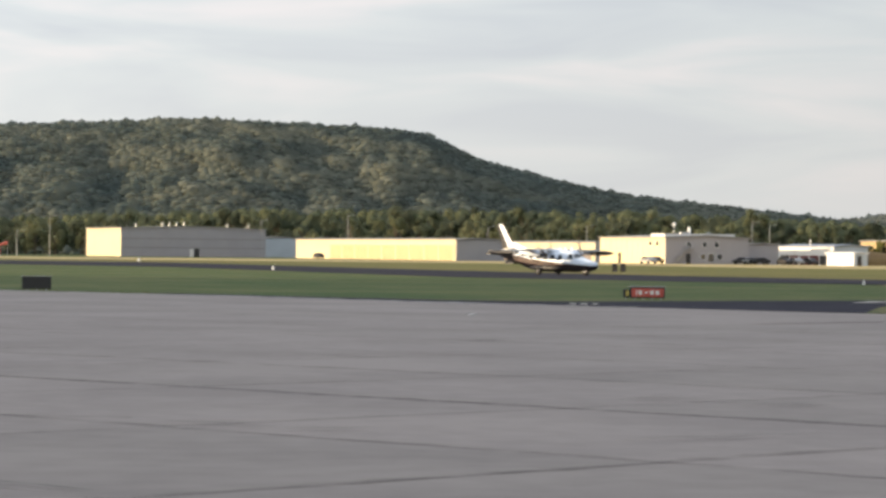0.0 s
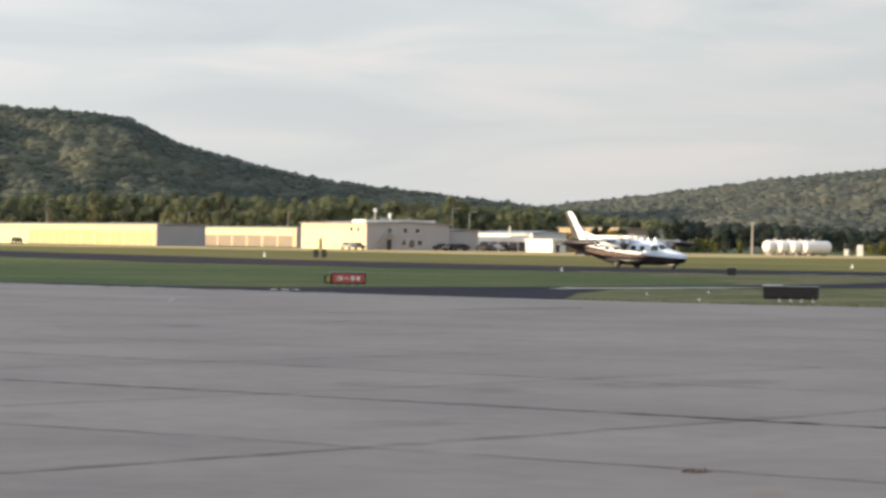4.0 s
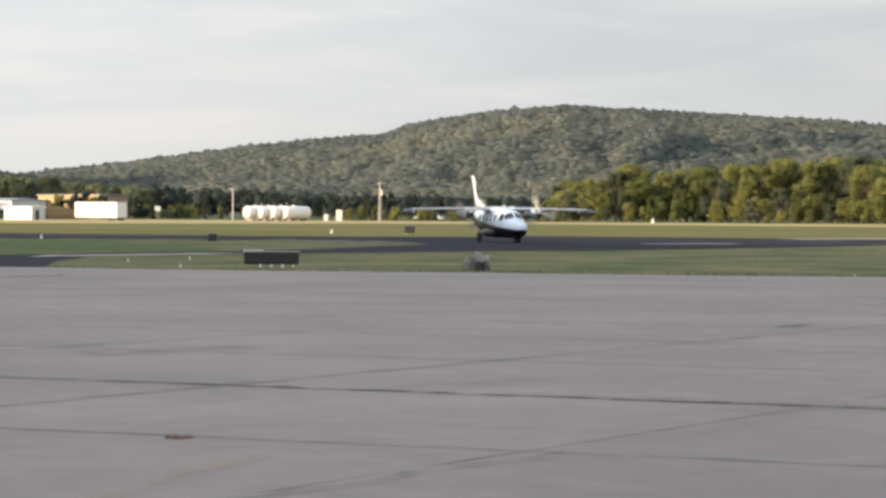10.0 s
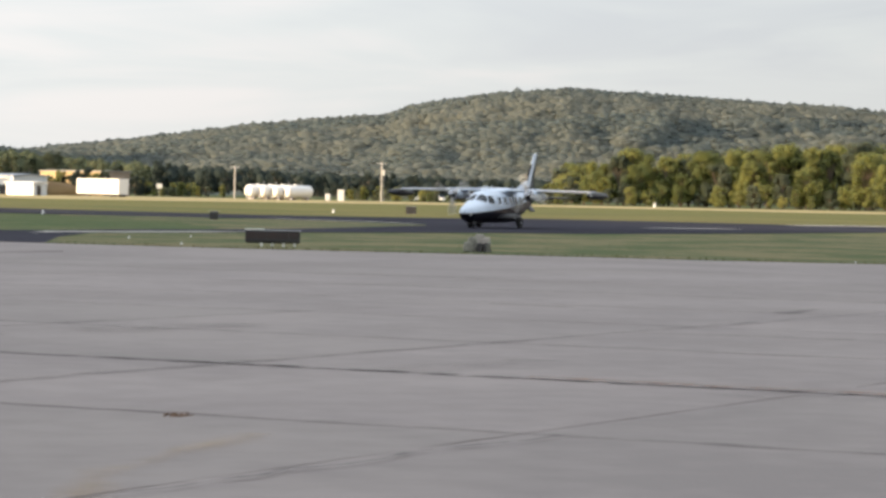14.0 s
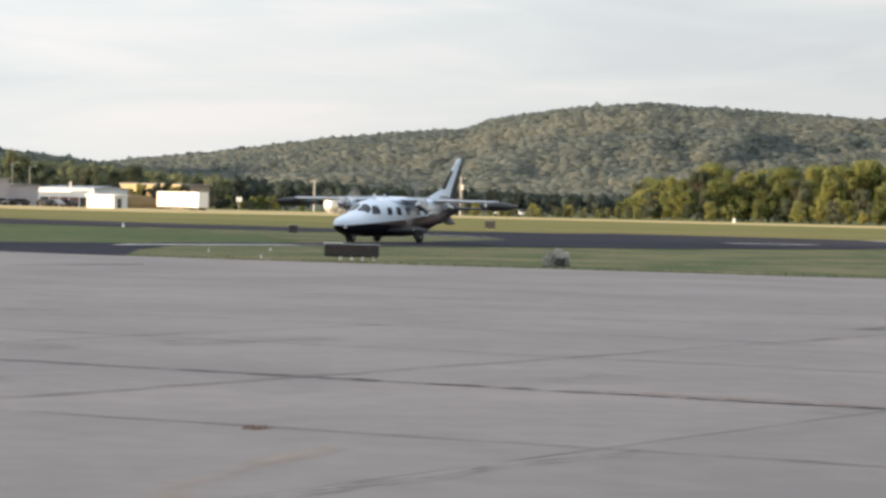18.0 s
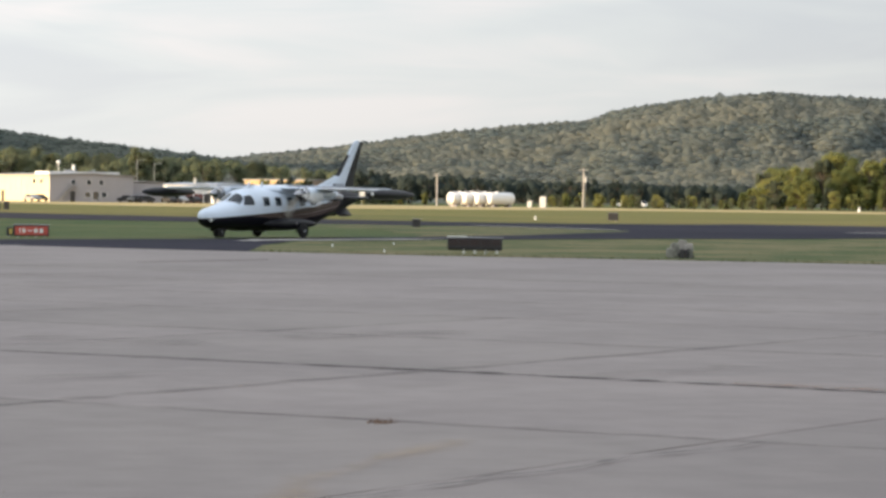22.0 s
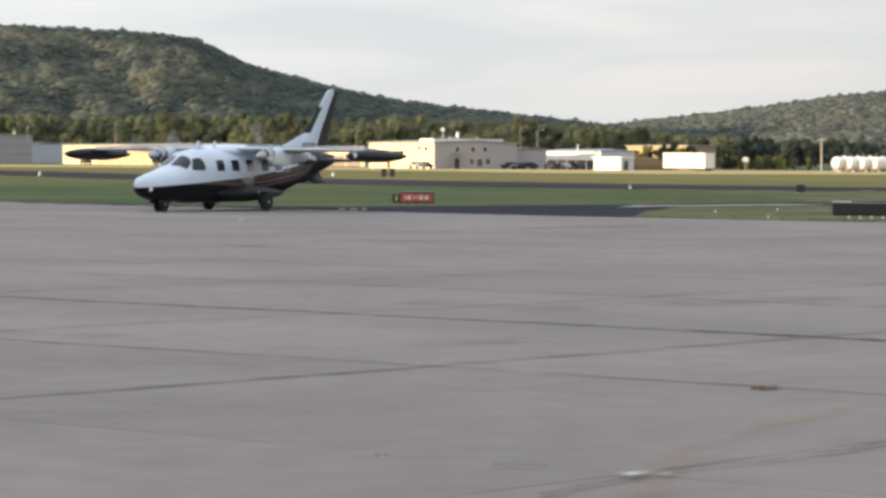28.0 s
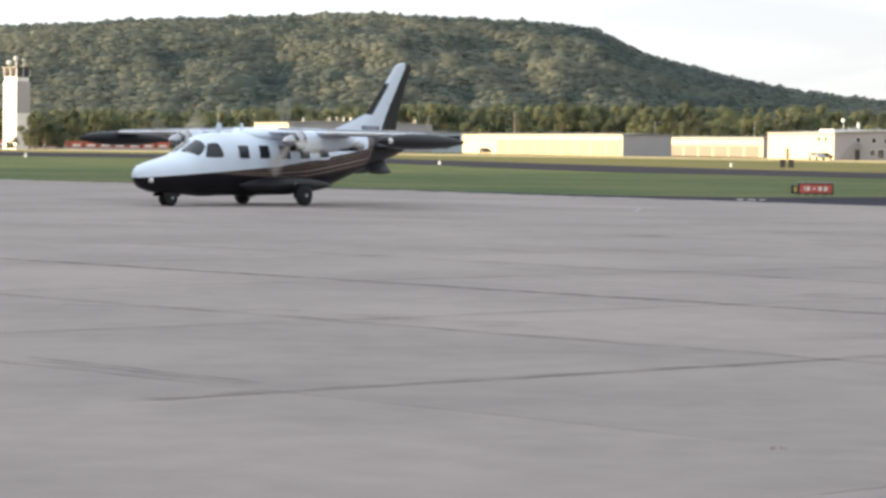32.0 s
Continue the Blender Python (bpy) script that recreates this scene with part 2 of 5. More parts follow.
def stain(name, colour, most, grain=3.0):
    """A soft-edged stain: thin at the borders of its strip (the strip's u runs across it), broken up along it."""
    m = bpy.data.materials.new(name)
    m.use_nodes = True
    nt = m.node_tree
    bsdf = nt.nodes["Principled BSDF"]
    bsdf.inputs["Base Color"].default_value, bsdf.inputs["Roughness"].default_value = (*colour, 1), 0.9
    bsdf.inputs["Specular IOR Level"].default_value = 0.1
    uv = nt.nodes.new("ShaderNodeUVMap")
    xyz = nt.nodes.new("ShaderNodeSeparateXYZ")
    nt.links.new(uv.outputs[0], xyz.inputs[0])
    peak = nt.nodes.new("ShaderNodeMath")
    peak.operation = "PINGPONG"
    peak.inputs[1].default_value = 0.5
    nt.links.new(xyz.outputs["X"], peak.inputs[0])
    geo = nt.nodes.new("ShaderNodeNewGeometry")
    broken = nt.nodes.new("ShaderNodeTexNoise")
    broken.inputs["Scale"].default_value, broken.inputs["Detail"].default_value = grain, 5.0
    nt.links.new(geo.outputs["Position"], broken.inputs["Vector"])
    cut = nt.nodes.new("ShaderNodeMapRange")
    cut.inputs["From Min"].default_value, cut.inputs["From Max"].default_value = 0.30, 0.66
    nt.links.new(broken.outputs["Fac"], cut.inputs["Value"])
    mul = nt.nodes.new("ShaderNodeMath")
    mul.operation = "MULTIPLY"
    nt.links.new(peak.outputs[0], mul.inputs[0])
    nt.links.new(cut.outputs[0], mul.inputs[1])
    gain = nt.nodes.new("ShaderNodeMath")
    gain.operation, gain.use_clamp = "MULTIPLY", True
    gain.inputs[1].default_value = 2.0 * most
    nt.links.new(mul.outputs[0], gain.inputs[0])
    clear = nt.nodes.new("ShaderNodeBsdfTransparent")
    mix = nt.nodes.new("ShaderNodeMixShader")
    nt.links.new(gain.outputs[0], mix.inputs[0])
    nt.links.new(clear.outputs[0], mix.inputs[1])
    nt.links.new(bsdf.outputs[0], mix.inputs[2])
    nt.links.new(mix.outputs[0], nt.nodes["Material Output"].inputs["Surface"])
    return m


TAR_STAIN = stain("tar_stain", (0.085, 0.074, 0.070), 0.62)
FAINT_TAR = stain("faint_tar_stain", (0.10, 0.088, 0.084), 0.34, 1.5)
OIL_STAIN = stain("oil_stain", (0.12, 0.105, 0.095), 0.22, 0.8)
RUST_STAIN = stain("rust_stain_soft", (0.26, 0.12, 0.055), 0.9, 4.0)
ORANGE_STAIN = stain("faded_orange_line", (0.44, 0.29, 0.13), 0.25, 2.5)
PALE_EDGE = stain("pale_edge", (0.52, 0.48, 0.45), 1.3, 1.0)
SOIL_STAIN = stain("edge_soil", (0.09, 0.07, 0.04), 1.3, 1.2)
PALE_STAIN = stain("pale_patch", (0.55, 0.52, 0.48), 1.2, 5.0)


# ---- helpers of this scene ----
def part(name, bm, mat, parent=None, label="", smooth=False):
    me = bpy.data.meshes.new(name)
    if smooth:
        for f in bm.faces:
            f.smooth = True
    bm.normal_update()
    bm.to_mesh(me)
    bm.free()
    for m in mat if isinstance(mat, (list, tuple)) else [mat]:
        me.materials.append(m)
    ob = new(name, me)
    if parent:
        ob.parent = parent
    return tagged(ob, label)


def thing(name, m, label, category, group="", kind=""):
    ob = new(name)
    ob.matrix_world = m
    return tagged(ob, label, category, group, kind)


def add_box(bm, x0, x1, y0, y1, z0, z1, bevel=0.0, m=None):
    made = bmesh.ops.create_cube(bm, size=1.0)["verts"]
    for v in made:
        v.co = Vector(((x0 + x1) / 2 + v.co.x * (x1 - x0), (y0 + y1) / 2 + v.co.y * (y1 - y0), (z0 + z1) / 2 + v.co.z * (z1 - z0)))
    if bevel:
        edges = list({e for v in made for e in v.link_edges})
        out = bmesh.ops.bevel(bm, geom=edges, offset=bevel, segments=2, profile=0.5, affect="EDGES")
        made = list({v for f in out["faces"] for v in f.verts} | {v for v in made if v.is_valid})
    if m is not None:
        bmesh.ops.transform(bm, matrix=m, verts=made)
    return made


def box(x0, x1, y0, y1, z0, z1, bevel=0.0, m=None):
    bm = bmesh.new()
    add_box(bm, x0, x1, y0, y1, z0, z1, bevel, m)
    return bm


def add_tube(bm, a, b, r0, r1=None, n=12):
    """A tapered round bar from a to b."""
    a, b = Vector(a), Vector(b)
    r1 = r0 if r1 is None else r1
    made = bmesh.ops.create_cone(bm, cap_ends=True, segments=n, radius1=r0, radius2=r1, depth=(b - a).length)["verts"]
    turn = (b - a).to_track_quat("Z", "Y").to_matrix().to_4x4()
    bmesh.ops.transform(bm, matrix=Matrix.Translation((a + b) / 2) @ turn, verts=made)
    return made


def tube(a, b, r0, r1=None, n=12):
    bm = bmesh.new()
    add_tube(bm, a, b, r0, r1, n)
    return bm


def loft(rings, closed=True, cap=True):
    """A skin over rings of equal length."""
    bm = bmesh.new()
    rows = [[bm.verts.new(p) for p in ring] for ring in rings]
    n = len(rows[0])
    for r0, r1 in zip(rows, rows[1:]):
        for i in range(n if closed else n - 1):
            j = (i + 1) % n
            bm.faces.new((r0[i], r0[j], r1[j], r1[i]))
    if cap:
        bm.faces.new(reversed(rows[0]))
        bm.faces.new(rows[-1])
    bmesh.ops.recalc_face_normals(bm, faces=bm.faces)
    return bm


def sheet(name, outline, z, mat, label, category, cell=0):
    """A flat piece of ground with that outline."""
    from_tris = geometry.tessellate_polygon([[Vector((x, y, 0)) for x, y in outline]])
    me = bpy.data.meshes.new(name)
    me.from_pydata([(x, y, z) for x, y in outline], [], [tuple(t) for t in from_tris])
    me.materials.append(mat)
    me.update()
    ob = new(name, me)
    if me.polygons[0].normal.z < 0:
        me.flip_normals()
    return tagged(ob, label, category, kind="structure")


def ragged(outline, size, seed, step=1.6):
    """The same outline with an uneven edge."""
    rng = random.Random(seed)
    out = []
    for (x0, y0), (x1, y1) in zip(outline, outline[1:] + outline[:1]):
        n = min(40, max(1, int(math.hypot(x1 - x0, y1 - y0) / step)))
        for k in range(n):
            j = rng.uniform(-size, size) if k else 0.0
            out.append((x0 + (x1 - x0) * k / n + j * .5, y0 + (y1 - y0) * k / n + j))
    return out


def bearing(az, d, z=0.0):
    a = radians(az)
    return Vector((d * math.sin(a), d * math.cos(a), z))


def reach(corner, way, az):
    """How far to go from corner along way until the bearing az is met."""
    t = math.tan(radians(az))
    return (corner.y * t - corner.x) / (way[0] - way[1] * t)


# ---- ground ----
def make_ground():
    bm = bmesh.new()
    bmesh.ops.create_circle(bm, cap_ends=True, segments=64, radius=4600)
    ob = part("ground", bm, GRASS)
    tagged(ob, "green mown airfield grass reaching the hills", "grass", kind="structure")
    far_edge = [(-150, 440), (-68, 415), (-40, 398), (1, 278), (20, 233), (35, 215), (47.3, 200), (55.4, 197), (66.6, 203), (73, 211), (85, 203), (96.6, 190), (110, 178)]
    near_edge = [(95, 170), (80.9, 158.7), (62.5, 140.8), (47.6, 128.1), (40, 124.5), (33, 119.5), (26.8, 114.8), (21.4, 109.7), (18.6, 107.5), (15.7, 97.4), (13.5, 86.6)]
    verge = [(0.4, 97), (-8.5, 106.7), (-12.7, 114.3), (-6.4, 108.4), (0.5, 103), (5, 102.6), (11.8, 108), (17.5, 111.8), (20, 115.4), (23.2, 118.9), (26.2, 121), (34.1, 131),
             (45.6, 150.5), (47, 155), (43.7, 167.5), (40.5, 172.7), (36, 174.5), (29.5, 178), (16, 186), (0.7, 203), (-30, 294), (-51, 312), (-148, 345)]
    sheet("runway", far_edge + near_edge + verge, 0.02, ASPHALT, "dark asphalt runway with a curving taxiway turnoff", "runway")
    sheet("dry_meadow", [(x, y + 2) for x, y in far_edge] + [(300, 300), (480, 440), (560, 640), (0, 640), (-260, 640), (-330, 500)], 0.012, DRY_GRASS,
          "dry golden grass beyond the runway", "grass")
    band = [(x * 1.02, y + 2.2) for x, y in far_edge]
    sheet("olive_meadow", band + [(x * 1.45 + 8, y * 1.45) for x, y in reversed(far_edge)], 0.016, MEADOW, "olive mown grass along the runway", "grass")
    sheet("verge", ragged([(13.4, 85.2), (18.5, 81.5), (25.5, 78), (31.3, 74.5), (36.8, 72.1), (85, 50), (150, 60), (150, 165), (95, 165), (80.9, 156.5), (62.5, 138.8), (47.6, 126), (40, 122.4), (33, 117.4),
                    (26.8, 112.8), (21.4, 107.9), (18.6, 106), (15.7, 97.4)], 0.6, 5), 0.014, VERGE, "patchy tan and olive verge beside the apron", "grass")
    sheet("island_verge", ragged([(29.5, 178.5), (36, 175), (40.5, 173.2), (43.9, 167.5), (47.2, 155), (45.8, 150.3), (34.3, 130.8), (27, 122), (31, 150), (27, 176)], 1.6, 6),
          0.015, VERGE, "patchy olive grass inside the turnoff", "grass")
    near = [(-14, 520), (-8, 500), (0, 500), (5, 440), (7, 410), (10, 410), (12, 430), (14, 450), (16, 480), (18, 500), (20, 500), (24, 490), (28, 480), (33, 480)]
    sheet("straw_verge", [bearing(a, d).xy for a, d in near] + [bearing(a, 636).xy for a in range(33, -16, -2)], 0.022, STRAW, "pale straw strip along the far meadow", "verge")
    # worn pale edges of the turnoff
    for pts in ([(42.3, 176.5), (46, 168), (47.4, 160), (48.2, 160), (47, 169), (43.2, 177.5)], [(15.8, 105.2), (17.6, 107.2), (20.2, 108.8), (24.9, 113.2), (27.2, 116.4), (24.6, 115.6), (20.0, 111.6), (17.2, 109.6)],
                [(62.2, 156.5), (69.3, 159), (69.3, 161.5), (62.2, 159)], [(88, 190), (104, 200), (104, 205), (88, 195)]):
        sheet("worn_edge", pts, 0.026, PALE_ROAD, "worn pale edge of the asphalt", "marking")


APRON = [(-130, -60), (-130, 225), (-64, 156), (-26.5, 121), (-18.8, 115.5), (-8.5, 107), (0.4, 97), (6.8, 91.3), (13.4, 85.2), (18.5, 81.5), (25.5, 78), (31.3, 74.5), (36.8, 72.1), (85, 50),
         (150, 20), (150, -60)]
make_ground()
apron = sheet("apron", APRON, 0.03, CONCRETE, "worn grey concrete apron with tar joints and stains", "apron")


# ---- hills ----
def ridge_angle(az):
    left = np.interp(az, [-40, -13, -9, -5, -1, -0.3, 0.6, 2, 3.7, 6.5, 8.2, 11, 14], [1.6, 2.36, 2.6, 2.78, 2.6, 2.48, 2.04, 1.66, 1.28, 0.97, 0.78, 0.45, 0.2])
    right = np.interp(az, [-2, 5, 8.2, 10, 13.5, 16, 16.5, 18, 19.8, 22.7, 25.5, 27, 50], [0.1, 0.5, 0.78, 0.99, 1.47, 1.7, 1.9, 2.16, 2.33, 2.17, 2.02, 1.88, 1.2])
    return left, right


def hill(name, which, foot, crest, canopy, az0, az1, mat, label, lift):
    """A wooded ridge: foot and crest are distances from the apron; canopy is the trees' height."""
    na, nd = 150, 44
    verts, faces = [], []

    def height(az, d):
        top = crest * math.tan(radians(float(ridge_angle(az)[which]))) + 1.8 - canopy
        u = (d - foot) / (crest - foot)
        rise = u * u * (3 - 2 * u) * 0.6 + u * 0.4 if u < 1 else 1.0 - 0.35 * (u - 1)
        spur = noise.noise(Vector((az * 0.35, d * 0.004, which * 9.0))) * 0.075 + noise.noise(Vector((az * 0.95, d * 0.009, 3 + which * 9.0))) * 0.065
        spur += noise.noise(Vector((az * 2.2, d * 0.02, 5 + which * 9.0))) * 0.03
        wave = spur * min(max(u, 0) * 2, 1) * min(1, max(0, 1 - u) * 2.4)
        return max(top, 0.5) * max(rise + wave, 0)

    for i in range(na + 1):
        az = az0 + (az1 - az0) * i / na
        for j in range(nd + 1):
            d = foot + (crest * 1.25 - foot) * j / nd
            p = bearing(az, d)
            verts.append((p.x, p.y, height(az, d) + lift))
    for i in range(na):
        for j in range(nd):
            a = i * (nd + 1) + j
            faces.append((a, a + nd + 1, a + nd + 2, a + 1))
    me = bpy.data.meshes.new(name)
    me.from_pydata(verts, [], faces)
    me.materials.append(mat)
    me.update()
    if me.polygons[0].normal.z < 0:
        me.flip_normals()
    for p in me.polygons:
        p.use_smooth = True
    tagged(new(name, me), label, "hill", kind="structure")
    return height


def crown_blob(seed, level=2, dome=False, rough=0.0):
    """A lumpy crown of radius one about the origin."""
    bm = bmesh.new()
    bmesh.ops.create_icosphere(bm, subdivisions=level, radius=1.0)
    for v in bm.verts:
        p = v.co.copy()
        k = 1.0 + 0.30 * noise.noise(p * 1.4 + Vector((seed * 7.3, 0, 0))) + 0.10 * noise.noise(p * 3.0 + Vector((0, seed * 5.1, 0)))
        k += rough * (noise.noise(p * 2.6 + Vector((seed * 3.7, 2.0, 0))) + 0.5 * noise.noise(p * 5.5 + Vector((0, 4.0, seed * 2.9))))
        v.co = p * k
        v.co.z *= 0.95 if v.co.z > 0 else 0.75
    if dome:
        bmesh.ops.delete(bm, geom=[f for f in bm.faces if max(v.co.z for v in f.verts) < -0.12], context="FACES")
        bm.verts.index_update()
    vs = np.array([v.co[:] for v in bm.verts])
    fs = np.array([[v.index for v in f.verts] for f in bm.faces])
    bm.free()
    return vs, fs


def forest(name, spots, mat, label, level=1, kinds=9, rough=0.0):
    """Many crowns joined into one mesh. spots: rows of x, y, z, radius, height stretch."""
    shapes = [crown_blob(k + 1, level, True, rough) for k in range(kinds)]
    rng = np.random.default_rng(5)
    all_v, all_f, base = [], [], 0
    for n, (x, y, z, r, s) in enumerate(spots):
        vs, fs = shapes[n % kinds]
        a = rng.uniform(0, 6.28)
        c, q = math.cos(a), math.sin(a)
        turned = np.stack([vs[:, 0] * c - vs[:, 1] * q, vs[:, 0] * q + vs[:, 1] * c, vs[:, 2] * s], 1) * r + (x, y, z)
        all_v.append(turned)
        all_f.append(fs + base)
        base += len(vs)
    v, f = np.concatenate(all_v), np.concatenate(all_f)
    me = bpy.data.meshes.new(name)
    me.vertices.add(len(v))
    me.vertices.foreach_set("co", v.ravel())
    me.loops.add(f.size)
    me.loops.foreach_set("vertex_index", f.ravel())
    me.polygons.add(len(f))
    me.polygons.foreach_set("loop_start", np.arange(0, f.size, 3))
    me.polygons.foreach_set("loop_total", np.full(len(f), 3))
    me.polygons.foreach_set("use_smooth", np.ones(len(f), dtype=bool))
    me.update(calc_edges=True)
    me.materials.append(mat)
    return tagged(new(name, me), label, "forest", kind="stuff")


def hill_spots(height, foot, crest, az0, az1, across, deep, r0, r1, seed):
    """Rows of trees up the slope, closer together along the crest."""
    rng = np.random.default_rng(seed)
    spots = []
    d = foot
    while d < crest * 1.02:
        az = az0 + rng.uniform(0, 1) * math.degrees(across / d)
        while az < az1:
            dd = d + rng.uniform(-0.5, 0.5) * deep
            aa = az + rng.uniform(-0.3, 0.3) * math.degrees(across / d)
            p = bearing(aa, dd)
            r = (r0 + (r1 - r0) * rng.uniform() ** 1.6) * (1.3 if rng.uniform() > 0.95 else 1.0)
            spots.append((p.x, p.y, height(aa, dd) + r * rng.uniform(-0.12, 0.14), r, rng.uniform(0.38, 0.66) if dd < crest * 0.95 else rng.uniform(0.45, 1.15)))
            az += math.degrees(across / d) * rng.uniform(0.75, 1.25)
        d += deep if d < crest * 0.93 else deep * 0.5
    return spots


left_height = hill("hill_left", 0, 930, 1650, 2.7, -34, 14, HILL_FLOOR, "long wooded ridge in evening light", -0.7)
right_height = hill("hill_right", 1, 1150, 2250, 4.2, -2, 46, FAR_HAZE_FLOOR, "wooded hill beyond the airfield, colours paled for haze", -1.0)
forest("hill_forest", hill_spots(left_height, 940, 1650, -14.5, 12, 3.3, 6.2, 1.9, 3.9, 1), HILL_LEAF, "dense broadleaf forest covering the ridge", 1, rough=0.25)
forest("hill_forest", hill_spots(right_height, 1160, 2250, 6, 29.5, 4.2, 9.0, 2.4, 4.8, 2), FAR_HAZE_LEAF, "broadleaf forest covering the hill, leaves paled for haze", 1, rough=0.25)


# ---- trees ----
def tree_meshes(seed, height, spread, leaf, count=42, sprays=110):
    """Trunk with limbs, and a crown of leaf clumps, as two meshes."""
    rng = random.Random(seed)
    bm = bmesh.new()
    add_tube(bm, (0, 0, 0), (rng.uniform(-.3, .3), rng.uniform(-.3, .3), height * 0.62), height * 0.022, height * 0.010, 7)
    lumps = []
    for k in range(count):
        a, u = rng.uniform(0, 6.28), rng.uniform(0.16, 0.90)
        reach_out = spread * math.sqrt(max(0.05, 1.0 - ((u - 0.46) / 0.52) ** 2)) * rng.uniform(0.35, 0.85)
        c = Vector((math.cos(a) * reach_out, math.sin(a) * reach_out, height * u))
        r = spread * rng.uniform(0.15, 0.36) * (1.05 - 0.30 * u)
        lumps.append((c, r))
        add_tube(bm, (0, 0, height * u * 0.55), c, height * 0.008, height * 0.003, 5)
    trunk = bpy.data.meshes.new("trunk")
    bm.to_mesh(trunk)
    bm.free()
    trunk.materials.append(BARK)
    verts, faces = [], []
    for c, r in lumps:
        vs, fs = crown_blob(seed + len(verts) % 13, 1, False, 0.42)
        base = len(verts)
        verts += [tuple(c + Vector(p) * r * 0.74) for p in vs]
        faces += [tuple(int(i) + base for i in f) for f in fs]
        for q in range(sprays):
            way = Vector((rng.gauss(0, 1), rng.gauss(0, 1), rng.gauss(0.25, 1))).normalized()
            at = c + way * r * rng.uniform(0.66, 1.28)
            s = rng.uniform(0.14, 0.38) * (height / 15)
            u = way.orthogonal().normalized() * s
            w = way.cross(u).normalized() * s
            tip = way * s * rng.uniform(-0.8, 0.8)
            base = len(verts)
            verts += [tuple(at - u - w * .5), tuple(at + u - w * .7 + tip), tuple(at + u * .4 + w), tuple(at - u * .8 + w * .6 - tip)]
            faces.append((base, base + 1, base + 2, base + 3))
    crown = bpy.data.meshes.new("crown")
    crown.from_pydata(verts, [], faces)
    crown.materials.append(leaf)
    for p in crown.polygons:
        p.use_smooth = len(p.vertices) == 3
    return trunk, crown


def plant_trees(kinds, rows, label, group, name="tree"):
    """rows: x, y, scale, turn."""
    for n, (x, y, s, a) in enumerate(rows):
        trunk, crown = kinds[n % len(kinds)]
        tree = thing(name, Matrix.LocRotScale((x, y, -0.1), Euler((0, 0, a)), (s, s, s * 1.0)), label, name, group)
        new("trunk", trunk).parent = tree
        new("crown", crown).parent = tree


# leaf copy with the shade below the right hill put into its colour
LEAF_SHADE_TONE = foliage("leaves_shade_tone", (0.062, 0.076, 0.064), (0.046, 0.060, 0.054), 0.06, 0.6, 0.15, False, 0.0, 1.2, 0.35)
SHADE_TONE_KINDS = [tree_meshes(60 + k, 13.0, 4.4 + 0.8 * (k % 3), LEAF_SHADE_TONE, 22, 110) for k in range(4)]
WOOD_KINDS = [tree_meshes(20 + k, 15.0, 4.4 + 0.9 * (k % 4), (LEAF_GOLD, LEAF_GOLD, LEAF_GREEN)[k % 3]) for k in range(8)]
BELT_KINDS = [tree_meshes(40 + k, 13.0, 4.2 + 0.8 * (k % 3), (LEAF_OLIVE, LEAF_GREEN, LEAF_OLIVE)[k % 3], 22, 120) for k in range(7)]


